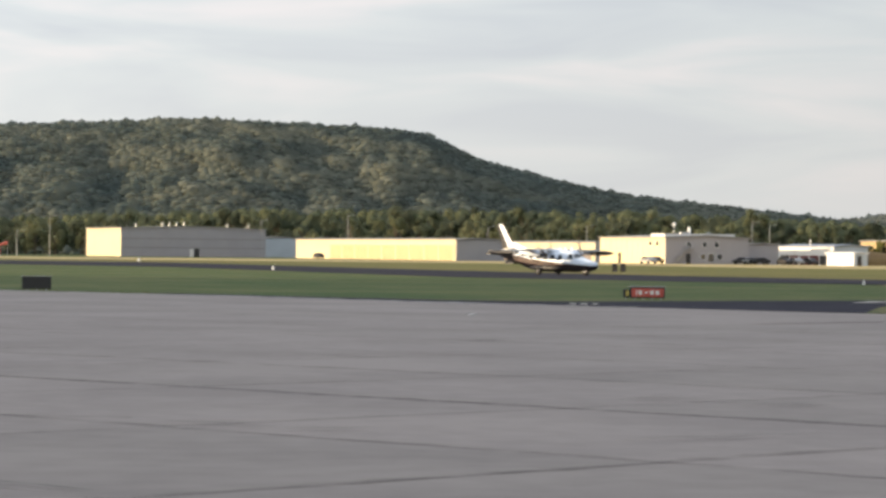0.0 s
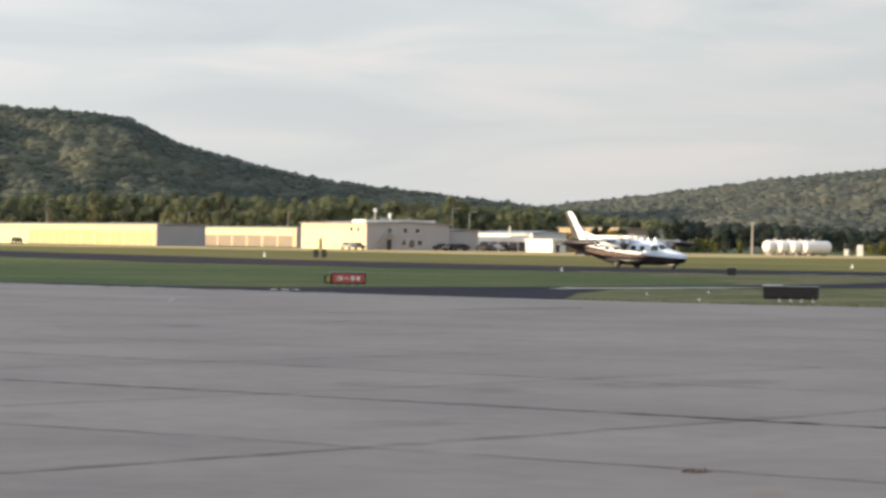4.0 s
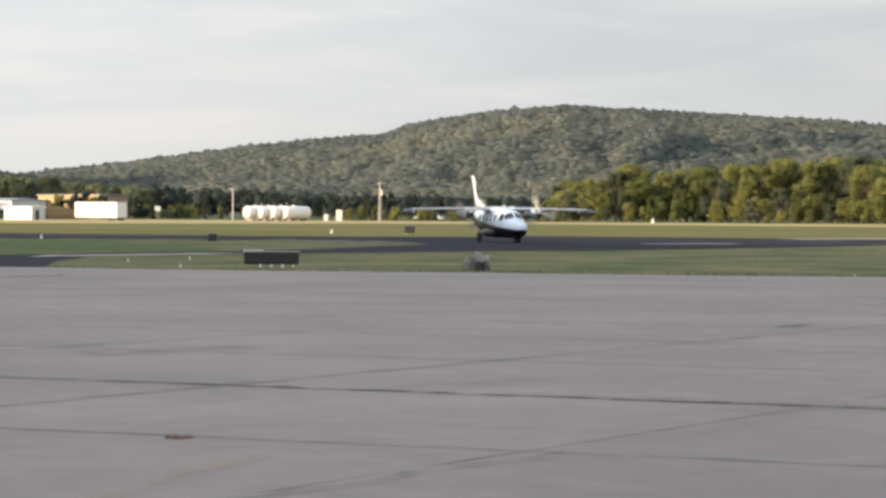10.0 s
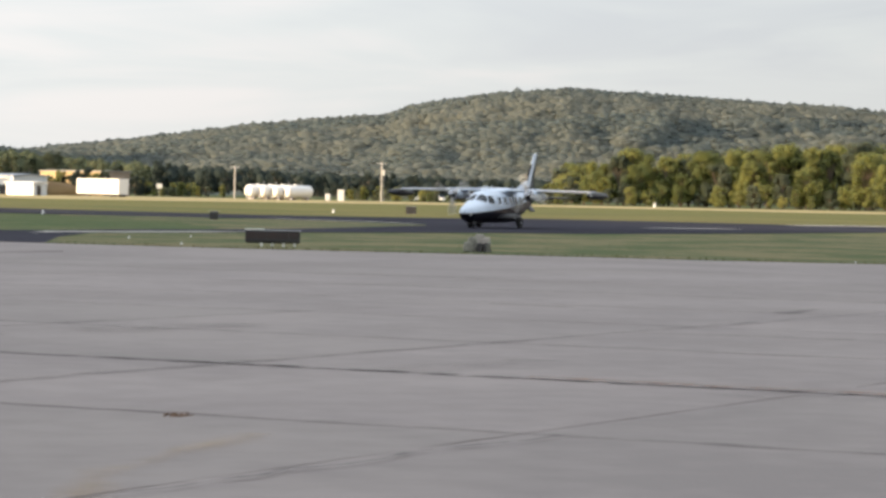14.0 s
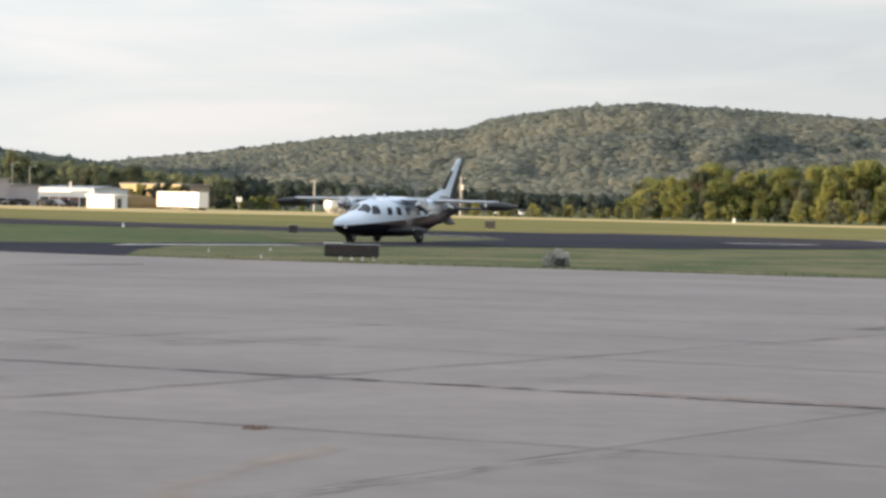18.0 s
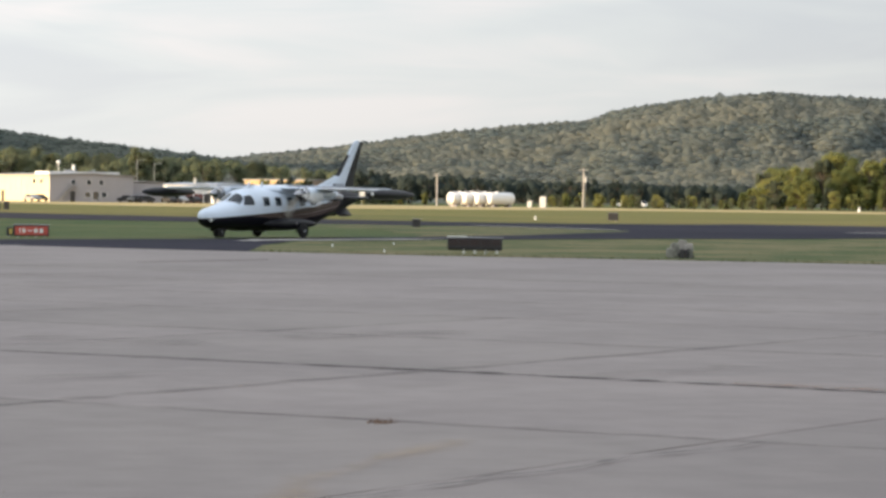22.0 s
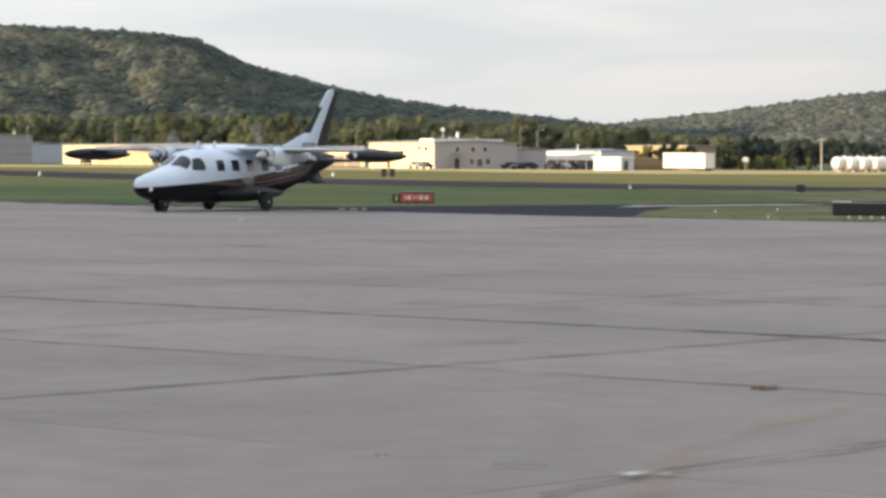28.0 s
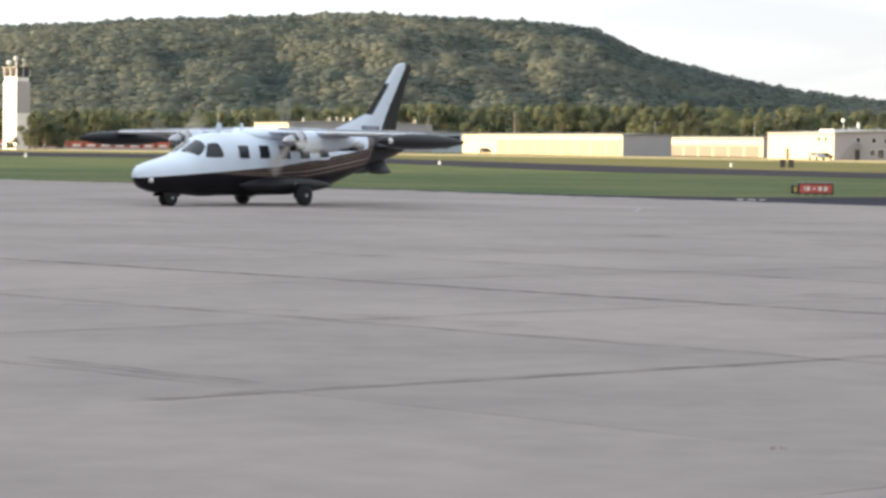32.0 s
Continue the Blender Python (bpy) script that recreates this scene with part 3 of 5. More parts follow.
def make_woods():
    rng = random.Random(3)
    rows = []
    for depth in range(5):
        az = 19.0 + depth * 0.23
        while az < 30.5:
            d = 706 + depth * 16 + rng.uniform(-14, 14)
            tall = float(np.interp(az, [18.8, 19.6, 20.4, 21.6, 24, 30], [0.55, 0.72, 0.92, 1.05, 1.16, 1.18]))
            p = bearing(az, d)
            rows.append((p.x, p.y, tall * rng.choice((0.62, 0.80, 0.92, 1.0, 1.06)) * rng.uniform(0.92, 1.06) * (0.36, 0.66, 0.88, 1.0, 1.05)[depth], rng.uniform(0, 6.28)))
            az += rng.uniform(0.24, 0.52)
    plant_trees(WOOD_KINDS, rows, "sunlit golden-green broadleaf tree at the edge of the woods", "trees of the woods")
    rows, scrub = [], []
    for depth in range(2):
        az = -14.0 + depth * 0.3
        while az < 19.0:
            d = float(np.interp(az, [-14, 0, 3, 19], [850, 850, 800, 840])) + depth * 26 + rng.uniform(-12, 12)
            tall = float(np.interp(az, [-14, -9, -4, 0, 4, 8, 10, 14, 19], [1.0, 1.08, 1.32, 1.32, 1.34, 1.20, 0.95, 0.70, 0.60]))
            p = bearing(az, d)
            rows.append((p.x, p.y, tall * rng.uniform(0.72, 1.06) * (0.8, 1.0)[depth], rng.uniform(0, 6.28)))
            az += rng.uniform(0.36, 0.62)
    for k in range(130):
        az = rng.uniform(10.75, 19.8)
        if not 12.6 < az < 15.2:
            p = bearing(az, rng.uniform(645, 705))
            scrub.append((p.x, p.y, rng.uniform(0.12, 0.27), rng.uniform(0, 6.28)))
    for k in range(7):
        p = bearing(8.75 + k * 0.22 + rng.uniform(-.06, .06), 622 + rng.uniform(-3, 3))
        scrub.append((p.x, p.y, rng.uniform(0.26, 0.40), rng.uniform(0, 6.28)))
    for az, d, k in ((-12.18, 575, .60), (-12.05, 582, .55), (-11.85, 578, .48), (-12.52, 572, .24), (-12.62, 573, .14), (-11.6, 590, .5)):
        p = bearing(az, d)
        rows.append((p.x, p.y, k, rng.uniform(0, 6.28)))
    plant_trees(WOOD_KINDS + BELT_KINDS, scrub, "low olive scrub bush beyond the straw verge", "scrub bushes", "bush")
    behind, dim = [], []
    for k in range(900):
        az = -14.4 + 33.6 * k / 900
        d = rng.uniform(900, 932)
        h = 13.0 * float(np.interp(az, [-14, -9, -4, 0, 4, 8, 10, 14, 19], [0.95, 1.0, 1.25, 1.25, 1.26, 1.10, 0.88, 0.66, 0.56])) * rng.uniform(0.70, 1.02)
        p = bearing(az, d)
        r = rng.uniform(1.4, 2.8)
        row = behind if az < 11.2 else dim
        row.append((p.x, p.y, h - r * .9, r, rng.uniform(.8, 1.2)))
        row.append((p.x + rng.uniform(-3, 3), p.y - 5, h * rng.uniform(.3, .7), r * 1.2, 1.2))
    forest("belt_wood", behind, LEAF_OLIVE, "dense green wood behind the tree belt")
    forest("belt_wood", dim, LEAF_SHADE_TONE, "wood below the hill, colour darkened for shade")
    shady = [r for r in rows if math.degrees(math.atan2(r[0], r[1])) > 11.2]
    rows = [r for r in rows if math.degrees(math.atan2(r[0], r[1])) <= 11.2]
    for az, d, k in ((9.62, 618, .50), (9.50, 622, .42), (10.72, 640, .42), (10.95, 650, .36)):
        p = bearing(az, d)
        shady.append((p.x, p.y, k, rng.uniform(0, 6.28)))
    plant_trees(SHADE_TONE_KINDS, shady, "broadleaf tree of the belt, leaves darkened for shade", "trees of the belt")
    plant_trees(BELT_KINDS, rows, "green broadleaf tree in the belt behind the airfield buildings", "trees of the belt")


make_woods()


# ---- far buildings ----
E1, E2 = Vector((0.906, 0.423, 0)), Vector((-0.423, 0.906, 0))     # the two ways in which the buildings' walls run


def site(corner):
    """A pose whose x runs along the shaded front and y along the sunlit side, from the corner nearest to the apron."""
    m = Matrix((E1.to_4d(), E2.to_4d(), (0, 0, 1, 0), (0, 0, 0, 1))).transposed()
    m.translation = corner
    for k in range(3):
        m[3][k] = 0
    m[3][3] = 1
    return m


def shell(parent, w, l, h, front, side, rise=0.0, roof=None, t=0.25):
    """Four walls and a low gable roof, ridge along y."""
    # most buildings pass a sunlit tone as side and a shade tone as front
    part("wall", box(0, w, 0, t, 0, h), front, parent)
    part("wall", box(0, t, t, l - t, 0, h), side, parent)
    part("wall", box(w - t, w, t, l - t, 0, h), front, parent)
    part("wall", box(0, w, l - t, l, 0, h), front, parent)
    o = 0.35
    prof = [(-o, h), (w / 2, h + rise), (w + o, h), (w + o, h + 0.22), (w / 2, h + rise + 0.22), (-o, h + 0.22)]
    bm = loft([[(x, -o, z) for x, z in prof], [(x, l + o, z) for x, z in prof]])
    part("roof", bm, roof or ROOF_GREY, parent)
    if rise > 0.3:
        for y in (0.05, l - 0.2):
            bm = loft([[(0, y, h), (w, y, h), (w / 2, y, h + rise)], [(0, y + 0.15, h), (w, y + 0.15, h), (w / 2, y + 0.15, h + rise)]])
            part("gable", bm, front, parent)


def roof_vent(parent, x, y, z, r=0.25, h=0.9):
    bm = tube((x, y, z - 0.2), (x, y, z + h), r, r, 8)
    add_tube(bm, (x, y, z + h), (x, y, z + h + 0.25), r * 1.6, r * 0.4, 8)
    part("roof_vent", bm, GALV, parent)


def window(parent, x0, x1, z0, z1, y=0.0, side=False):
    """A framed window on the front (or on the side wall)."""
    turn = Matrix.Rotation(radians(90), 4, "Z") @ Matrix.Scale(-1, 4, (0, 1, 0)) if side else Matrix.Identity(4)
    bm = bmesh.new()
    for a in ((x0 - .08, x1 + .08, y - .06, y - .002, z0 - .08, z0), (x0 - .08, x1 + .08, y - .06, y - .002, z1, z1 + .08),
              (x0 - .08, x0, y - .06, y - .002, z0, z1), (x1, x1 + .08, y - .06, y - .002, z0, z1)):
        add_box(bm, *a, m=turn)
    bmesh.ops.recalc_face_normals(bm, faces=bm.faces)
    w = part("window", bm, WHITE_PAINT, parent)
    bm = box(x0, x1, y - .03, y - .003, z0, z1, m=turn)
    bmesh.ops.recalc_face_normals(bm, faces=bm.faces)
    part("pane", bm, DARK_GLASS, w)


def siding_ribs(parent, w, h, z0=0.0, step=1.2, mat=None, side=False):
    bm = bmesh.new()
    x = step
    while x < w - 0.3:
        if side:
            add_box(bm, -0.03, -0.002, x - .05, x + .05, z0, h)
        else:
            add_box(bm, x - .05, x + .05, -0.03, -0.002, z0, h)
        x += step
    part("siding_ribs", bm, mat, parent)


def make_hangar_a():
    c = bearing(-6.77, 760)
    w, l = reach(c, E1, -3.74), reach(c, E2, -7.49)
    h = 760 * math.tan(radians(0.455)) + 1.8
    b = thing("hangar", site(c), "large grey metal hangar with a sunlit yellow end", "hangar")
    shell(b, w, l, h, GREY_SIDING, SUNLIT_CREAM, rise=0.7)
    siding_ribs(b, w, h, 0, 1.5, GREY_SIDING)
    part("wall_band", box(0.3, w - 0.3, -0.05, -0.004, h * 0.62, h * 0.66), ROOF_GREY, b)
    part("wall_band", box(0.3, w - 0.3, -0.05, -0.004, h * 0.30, h * 0.34), ROOF_GREY, b)
    part("door", box(w * 0.47, w * 0.47 + 1.1, -0.08, -0.004, 0, 2.2), WHITE_PAINT, b)
    part("door", box(w * 0.47 + 1.3, w * 0.47 + 2.8, -0.08, -0.004, 0, 2.3), DARK_METAL, b)
    for k in (0.12, 0.3, 0.35, 0.4, 0.45, 0.75, 0.9):
        roof_vent(b, w * k, 2.5, h + 0.7 * (1 - abs(k - .5) * 2) + .2)


def make_hangar_row(az_corner, d, az_left, az_right, el, doors, z_door, label, tan_door, roof_mat=None):
    c = bearing(az_corner, d)
    w, l = reach(c, E1, az_right), reach(c, E2, az_left)
    h = d * math.tan(radians(el)) + 1.8
    b = thing("hangar_row", site(c), label, "hangar", "hangar rows")
    shell(b, w, l, h, GREY_SIDING, SUNLIT_CREAM, rise=0.25, roof=roof_mat)
    siding_ribs(b, w, h, 0, 1.5, GREY_SIDING)
    n, start, step = doors
    for k in range(n):
        y0 = start + k * step
        bm = box(-0.12, -0.004, y0 + 0.35, y0 + step - 0.35, 0.05, h * z_door)
        for q in range(1, 4):
            add_box(bm, -0.16, -0.12, y0 + .35 + (step - .7) * q / 4 - .06, y0 + .35 + (step - .7) * q / 4 + .06, 0.05, h * z_door)
        part("hangar_door", bm, tan_door, b)
        part("door_frame", box(-0.2, -0.004, y0 - .3, y0 + .3, 0, h * z_door + .15), SUNLIT_CREAM, b)
    part("door_lintel", box(-0.22, -0.004, 0.3, l - 0.3, h * z_door + .16, h * z_door + .36), SUNLIT_CREAM, b)
    return b, w, l, h


def make_office():
    c = bearing(4.69, 575)
    w, l = reach(c, E1, 6.43), reach(c, E2, 3.31)
    h = 575 * math.tan(radians(0.37)) + 1.8
    b = thing("office_building", site(c), "two-storey office building, sunlit side toned cream, shaded front grey, outside stair", "building")
    shell(b, w, l, h, GREY_SIDING, SUNLIT_CREAM, rise=0.45)
    siding_ribs(b, l, h, 0, 2.4, SUNLIT_CREAM, side=True)
    for x in (5.2, 9.0, 12.0):
        window(b, x, x + 1.0, h * 0.66, h * 0.66 + 1.0)
    for x in (8.6, 12.6):
        window(b, x, x + 1.2, 1.0, 2.1)
    window(b, 10.4, 11.9, 0.5, 2.2)
    window(b, 3.0, 4.0, h * 0.70, h * 0.70 + .9, side=True)
    window(b, 6.0, 7.0, h * 0.70, h * 0.70 + .9, side=True)
    part("door", box(5.0, 6.1, -0.07, -0.004, 0, 2.2), DARK_METAL, b)
    part("door", box(-0.07, -0.004, 19.5, 20.7, 0, 2.3), DARK_METAL, b)
    stair = bmesh.new()
    n = 14
    for k in range(n):
        x, z = 2.0 + k * 0.24, (k + 1) * (h * 0.6) / n
        add_box(stair, x, x + .28, -1.2, -0.1, z - .05, z)
    part("stair", stair, GALV, b, "grey steel outside stair")
    rails = bmesh.new()
    for y in (-1.2, -0.1):
        add_tube(rails, (2.0, y, 0.9), (5.3, y, h * .6 + .9), .05, .05, 6)
        for k in range(0, n + 1, 3):
            add_tube(rails, (2.0 + k * .24, y, k * h * .6 / n), (2.0 + k * .24, y, k * h * .6 / n + .9), .04, .04, 6)
    part("stair_rail", rails, GALV, b)
    part("stair_landing", box(5.3, 6.6, -1.2, -0.1, h * .6 - .08, h * .6), GALV, b)
    part("parapet", box(1.5, w * 0.92, 3.0, 9.0, h + 0.3, h + 0.9), WHITE_PAINT, b, "pale rooftop parapet")
    bm = tube((5.5, 6, h + .5), (5.5, 6, h + 2.6), .07, .07, 8)
    bmesh.ops.create_uvsphere(bm, u_segments=12, v_segments=8, radius=.42, matrix=Matrix.Translation((5.5, 6, h + 2.9)))
    part("beacon", bm, WHITE_PAINT, b)
    bm = tube((9.2, 6, h + .5), (9.2, 6, h + 2.4), .35, .35, 10)
    part("roof_stack", bm, WHITE_PAINT, b)
    for x in (6.6, 7.4, 8.3, 13.5):
        roof_vent(b, x, 5, h + .6, .3, .5)
    # low annex to the right
    a = thing("annex", site(c + E1 * (w + 0.3) + E2 * 1.5), "low grey annex beside the office", "building")
    w2 = max(reach(c + E1 * (w + 0.3) + E2 * 1.5, E1, 7.05), 3.0)
    shell(a, w2, 12, h * 0.78, GREY_SIDING, GREY_SIDING, rise=0.2)


def make_workshop():
    c = bearing(8.20, 590)
    w, l = reach(c, E1, 8.9), reach(c, E2, 7.05)
    h = 590 * math.tan(radians(0.21)) + 1.8
    b = thing("workshop", site(c), "long low white workshop with dark open bays", "building")
    shell(b, w, l, h, PALE_BLUE, WHITE_PAINT, rise=0.4, roof=ROOF_BLUE)
    y = 2.0
    k = 0
    while y < l - 4:
        part("bay_door", box(-0.1, -0.004, y, y + 3.4, 0.05, h * 0.52), MAROON if k % 4 else DARK_METAL, b)
        y += 4.0
        k += 1
    part("eave_lamp", tube((-.2, l * .4, h), (-.2, l * .4, h + 1.6), .15, .15, 8), WHITE_PAINT, b)
    s = thing("shed", site(bearing(8.62, 560)), "small white shed standing before the workshop", "shed")
    shell(s, 3.0, reach(bearing(8.62, 560), E2, 8.05), 560 * math.tan(radians(0.07)) + 1.8, PALE_BLUE, WHITE_PAINT, rise=0.15, roof=WHITE_PAINT)
    part("door", box(.8, 1.8, -.06, -.004, 0, 2.0), DARK_METAL, s)
    d = thing("tan_building", site(bearing(10.05, 640)), "flat-roofed tan building behind a dirt bank", "building")
    shell(d, reach(bearing(10.05, 640), E1, 10.62), reach(bearing(10.05, 640), E2, 8.75), 640 * math.tan(radians(0.34)) + 1.8,
          BROWN_DOOR, TAN_WALL, rise=0.1)
    bm = bmesh.new()
    bmesh.ops.create_uvsphere(bm, u_segments=28, v_segments=12, radius=1.0)
    for v in bm.verts:
        v.co = Vector((v.co.x * 9, v.co.y * 14, max(v.co.z, -.1) * 3.0)) * (1 + .15 * noise.noise(v.co * 2.3))
    m = part("dirt_bank", bm, DIRT, smooth=True)
    m.location = bearing(8.95, 610)
    tagged(m, "bare brown bank of earth", "bank", kind="structure")


make_hangar_a()
make_hangar_row(0.28, 650, -3.10, 1.30, 0.285, (9, 1.0, 8.6), 0.72, "long low hangar row with sunlit cream doors", DOOR_TAN)
make_hangar_row(3.22, 690, 1.20, 3.6, 0.25, (6, 1.5, 8.6), 0.60, "low hangar row with brown doors in evening sun", BROWN_DOOR)
make_office()
make_workshop()
link = thing("storage_building", site(bearing(-3.74, 806)), "pale blue storage building between hangars", "building")
shell(link, reach(bearing(-3.74, 806), E1, -2.95), 14, 5.7, PALE_BLUE, PALE_BLUE, rise=0.3)


# ---- things across the field ----
def make_trailer():
    c = bearing(10.38, 550)
    l = reach(c, E2, 9.51)
    t = thing("box_trailer", site(c), "white box trailer parked at the edge of the field", "trailer")
    part("cargo_box", box(0, 2.5, 0, l, 0.55, 3.7, 0.05), WHITE_PAINT, t)
    part("chassis", box(0.5, 2.0, 0.4, l - 0.4, 0.35, 0.549), DARK_METAL, t)
    part("landing_leg", box(0.4, 0.6, l - 3.2, l - 3.0, 0, 0.36), GALV, t)
    for y in (1.4, 2.6):
        for x in (0.15, 2.35):
            part("wheel", tube((x - .13, y, .42), (x + .13, y, .42), .42, .42, 16), DARK_METAL, t)
    part("skirt", box(-0.03, -0.004, 2.0, l - 0.3, 0.6, 0.72), GALV, t)


def make_tanks():
    first, last = bearing(13.07, 600), bearing(13.86, 600)
    for k in range(4):
        p = first.lerp(last, k / 3.0)
        t = thing("fuel_tank", Matrix.Translation(p) @ Matrix.Rotation(math.atan2(E1.y, E1.x), 4, "Z"),
                  "white horizontal cylindrical fuel tank on saddles", "tank", "fuel tanks")
        r, zc, l = 1.42, 1.85, 7.4
        prof = [(0.0, .05), (0.06, r * .55), (0.25, r * .88), (0.5, r), (l - .5, r), (l - .25, r * .88), (l - .06, r * .55), (l, .05)]
        bm = loft([[(x, q * math.cos(a), zc + q * math.sin(a)) for a in np.linspace(0, 2 * math.pi, 28, endpoint=False)] for x, q in prof])
        part("shell", bm, WHITE_PAINT, t, smooth=True)
        for x in (1.2, 5.8):
            part("saddle", box(x, x + .4, -1.0, 1.0, 0, .75), GREY_SIDING, t)
        part("hatch", tube((3.0, 0, zc + r - .05), (3.0, 0, zc + r + .25), .32, .32, 12), WHITE_PAINT, t)
        part("vent_pipe", tube((4.6, 0, zc + r - .05), (4.6, 0, zc + r + .8), .06, .06, 6), GALV, t)
        part("ladder", box(-.05, .0, -.25, .25, .3, zc + r * .6), GALV, t)


def make_pole(az, d, top, double=False):
    p = thing("utility_pole", Matrix.Translation(bearing(az, d)), "weathered wooden utility pole with a crossarm", "pole", "utility poles")
    part("pole", tube((0, 0, 0), (0, 0, top), .22, .16, 10), POLE_WOOD, p)
    part("crossarm", box(-1.1, 1.1, -.07, .07, top - .5, top - .35), POLE_WOOD, p)
    for x in (-1.0, -.4, .4, 1.0):
        part("insulator", tube((x, 0, top - .35), (x, 0, top - .12), .05, .03, 6), WHITE_PAINT, p)
    if double:
        part("transformer", tube((.55, 0, top - 3.2), (.55, 0, top - 1.9), .32, .32, 12), GALV, p)
        part("riser", tube((.5, 0, 0.0), (.5, 0, top - 2.0), .08, .08, 8), POLE_WOOD, p)


def make_tower():
    d = 590
    w = 4.0
    turned = Matrix.Translation(bearing(-12.44, d)) @ Matrix.Rotation(radians(12.5 + 43.0), 4, "Z") @ Matrix.Translation((-w / 2, -w / 2, 0))
    t = thing("control_tower", turned, "white airfield control tower with a glazed cab", "tower")
    h = d * math.tan(radians(1.24)) + 1.8
    part("shaft", box(0, w, 0, w, 0, h), WHITE_PAINT, t)
    part("cladding_panel", box(.05, w - .05, -.06, -.004, h - 6.8, h), GREY_SIDING, t, "grey ribbed cladding")
    part("cab_base", box(.2, w - .2, .2, w - .2, h, h + .9), WHITE_PAINT, t)
    part("cab_glass", box(.1, w - .1, .1, w - .1, h + .9, h + 2.7), DARK_GLASS, t)
    for x in (.1, w / 2, w - .1):
        for y in (.1, w / 2, w - .1):
            if not (x == w / 2 and y == w / 2):
                part("mullion", box(x - .07, x + .07, y - .07, y + .07, h + .9, h + 2.7), WHITE_PAINT, t)
    part("cab_roof", box(-.3, w + .3, -.3, w + .3, h + 2.7, h + 3.05), DARK_METAL, t)
    for x, y, k in ((.6, .6, 1.6), (3.0, 1.0, 2.1), (2, 3, 1.2)):
        part("antenna", tube((x, y, h + 3.05), (x, y, h + 3.05 + k), .05, .03, 6), GALV, t)
    for x, y, r, z in ((.3, 2.6, .55, 3.5), (1.4, 1.7, .5, 4.5)):
        bm = tube((x, y, h + 3.05), (x, y, h + z), .12, .12, 8)
        bmesh.ops.create_uvsphere(bm, u_segments=14, v_segments=10, radius=r, matrix=Matrix.Translation((x, y, h + z + r * .8)))
        part("radome", bm, WHITE_PAINT, t, "white radome ball", smooth=True)


make_trailer()
make_tanks()
make_pole(12.81, 640, 640 * math.tan(radians(.525)) + 1.8)
make_pole(15.9, 640, 640 * math.tan(radians(.67)) + 1.8, True)
make_tower()


def make_lamp_post(az, d, top):
    t = thing("lamp_post", Matrix.Translation(bearing(az, d)), "tall thin grey lamp post", "lamp post", "lamp posts")
    part("post", tube((0, 0, 0), (0, 0, top), .14, .08, 8), GALV, t)
    part("arm", tube((0, 0, top - .1), (1.4, 0, top + .1), .05, .05, 6), GALV, t)
    part("lamp_head", box(1.2, 1.9, -.18, .18, top - .02, top + .16, .03), GALV, t)


for az, d, top in ((-8.93, 700, 6.5), (-8.25, 760, 11.0), (-3.83, 770, 10.5), (-2.01, 790, 12.5), (0.95, 780, 9.5), (3.03, 780, 10.0), (6.50, 700, 10.5), (6.86, 720, 10.0)):
    make_lamp_post(az, d, top)

CAR_PAINTS = {"white": WHITE_PAINT, "dark": DARK_METAL, "silver": GALV, "red": RED_PAINT}


def make_car(az, d, turn, paint, tall=1.0):
    t = thing("car", Matrix.Translation(bearing(az, d)) @ Matrix.Rotation(radians(turn), 4, "Z"), paint + " car parked by the airfield buildings", "car", "parked cars")
    prof = [(-2.2, .45), (-2.2, .85), (-2.0, .98), (-1.3, 1.02), (-.75, 1.48 * tall), (.75, 1.50 * tall), (1.75, 1.05), (2.2, .95), (2.25, .45)]
    rings = []
    for y, k in ((-.88, .0), (-.84, 1.0), (.84, 1.0), (.88, .0)):
        rings.append([(x * (.985 if k == 0 else 1), y, z if k else .45 + (z - .45) * .93) for x, z in prof])
    part("body", loft(rings), CAR_PAINTS[paint], t)
    for s in (1, -1):
        bm = loft([[(-1.15, s * .86, 1.02), (-.72, s * .86, 1.40 * tall), (.70, s * .86, 1.42 * tall), (1.45, s * .86, 1.05)],
                   [(-1.15, s * .89, 1.02), (-.72, s * .89, 1.40 * tall), (.70, s * .89, 1.42 * tall), (1.45, s * .89, 1.05)]])
        part("side_window", bm, DARK_GLASS, t)
    part("windscreen", loft([[(.80, -.75, 1.46 * tall), (.80, .75, 1.46 * tall), (1.70, .78, 1.09), (1.70, -.78, 1.09)],
                             [(.84, -.75, 1.49 * tall), (.84, .75, 1.49 * tall), (1.75, .78, 1.12), (1.75, -.78, 1.12)]]), DARK_GLASS, t)
    for x in (-1.4, 1.4):
        for y in (-.80, .80):
            part("wheel", tube((x, y - .11, .33), (x, y + .11, .33), .33, .33, 14), TYRE_DARK, t)


TYRE_DARK = material("car_tyre", (0.02, 0.02, 0.02), 0.8, scale=3.0, amount=0.4, space="object")
for row in ((4.33, 560, 115, "silver"), (4.47, 561, 118, "dark"), (6.24, 585, 25, "dark"), (6.42, 586, 28, "silver"), (6.66, 586, 20, "dark"), (7.18, 580, 110, "dark"), (7.42, 582, 112, "silver"),
            (7.70, 584, 115, "dark"), (16.78, 690, -60, "white", 1.3), (17.12, 690, -65, "white", 1.2), (17.55, 700, -50, "silver"), (-2.62, 690, 110, "dark")):
    make_car(*row)


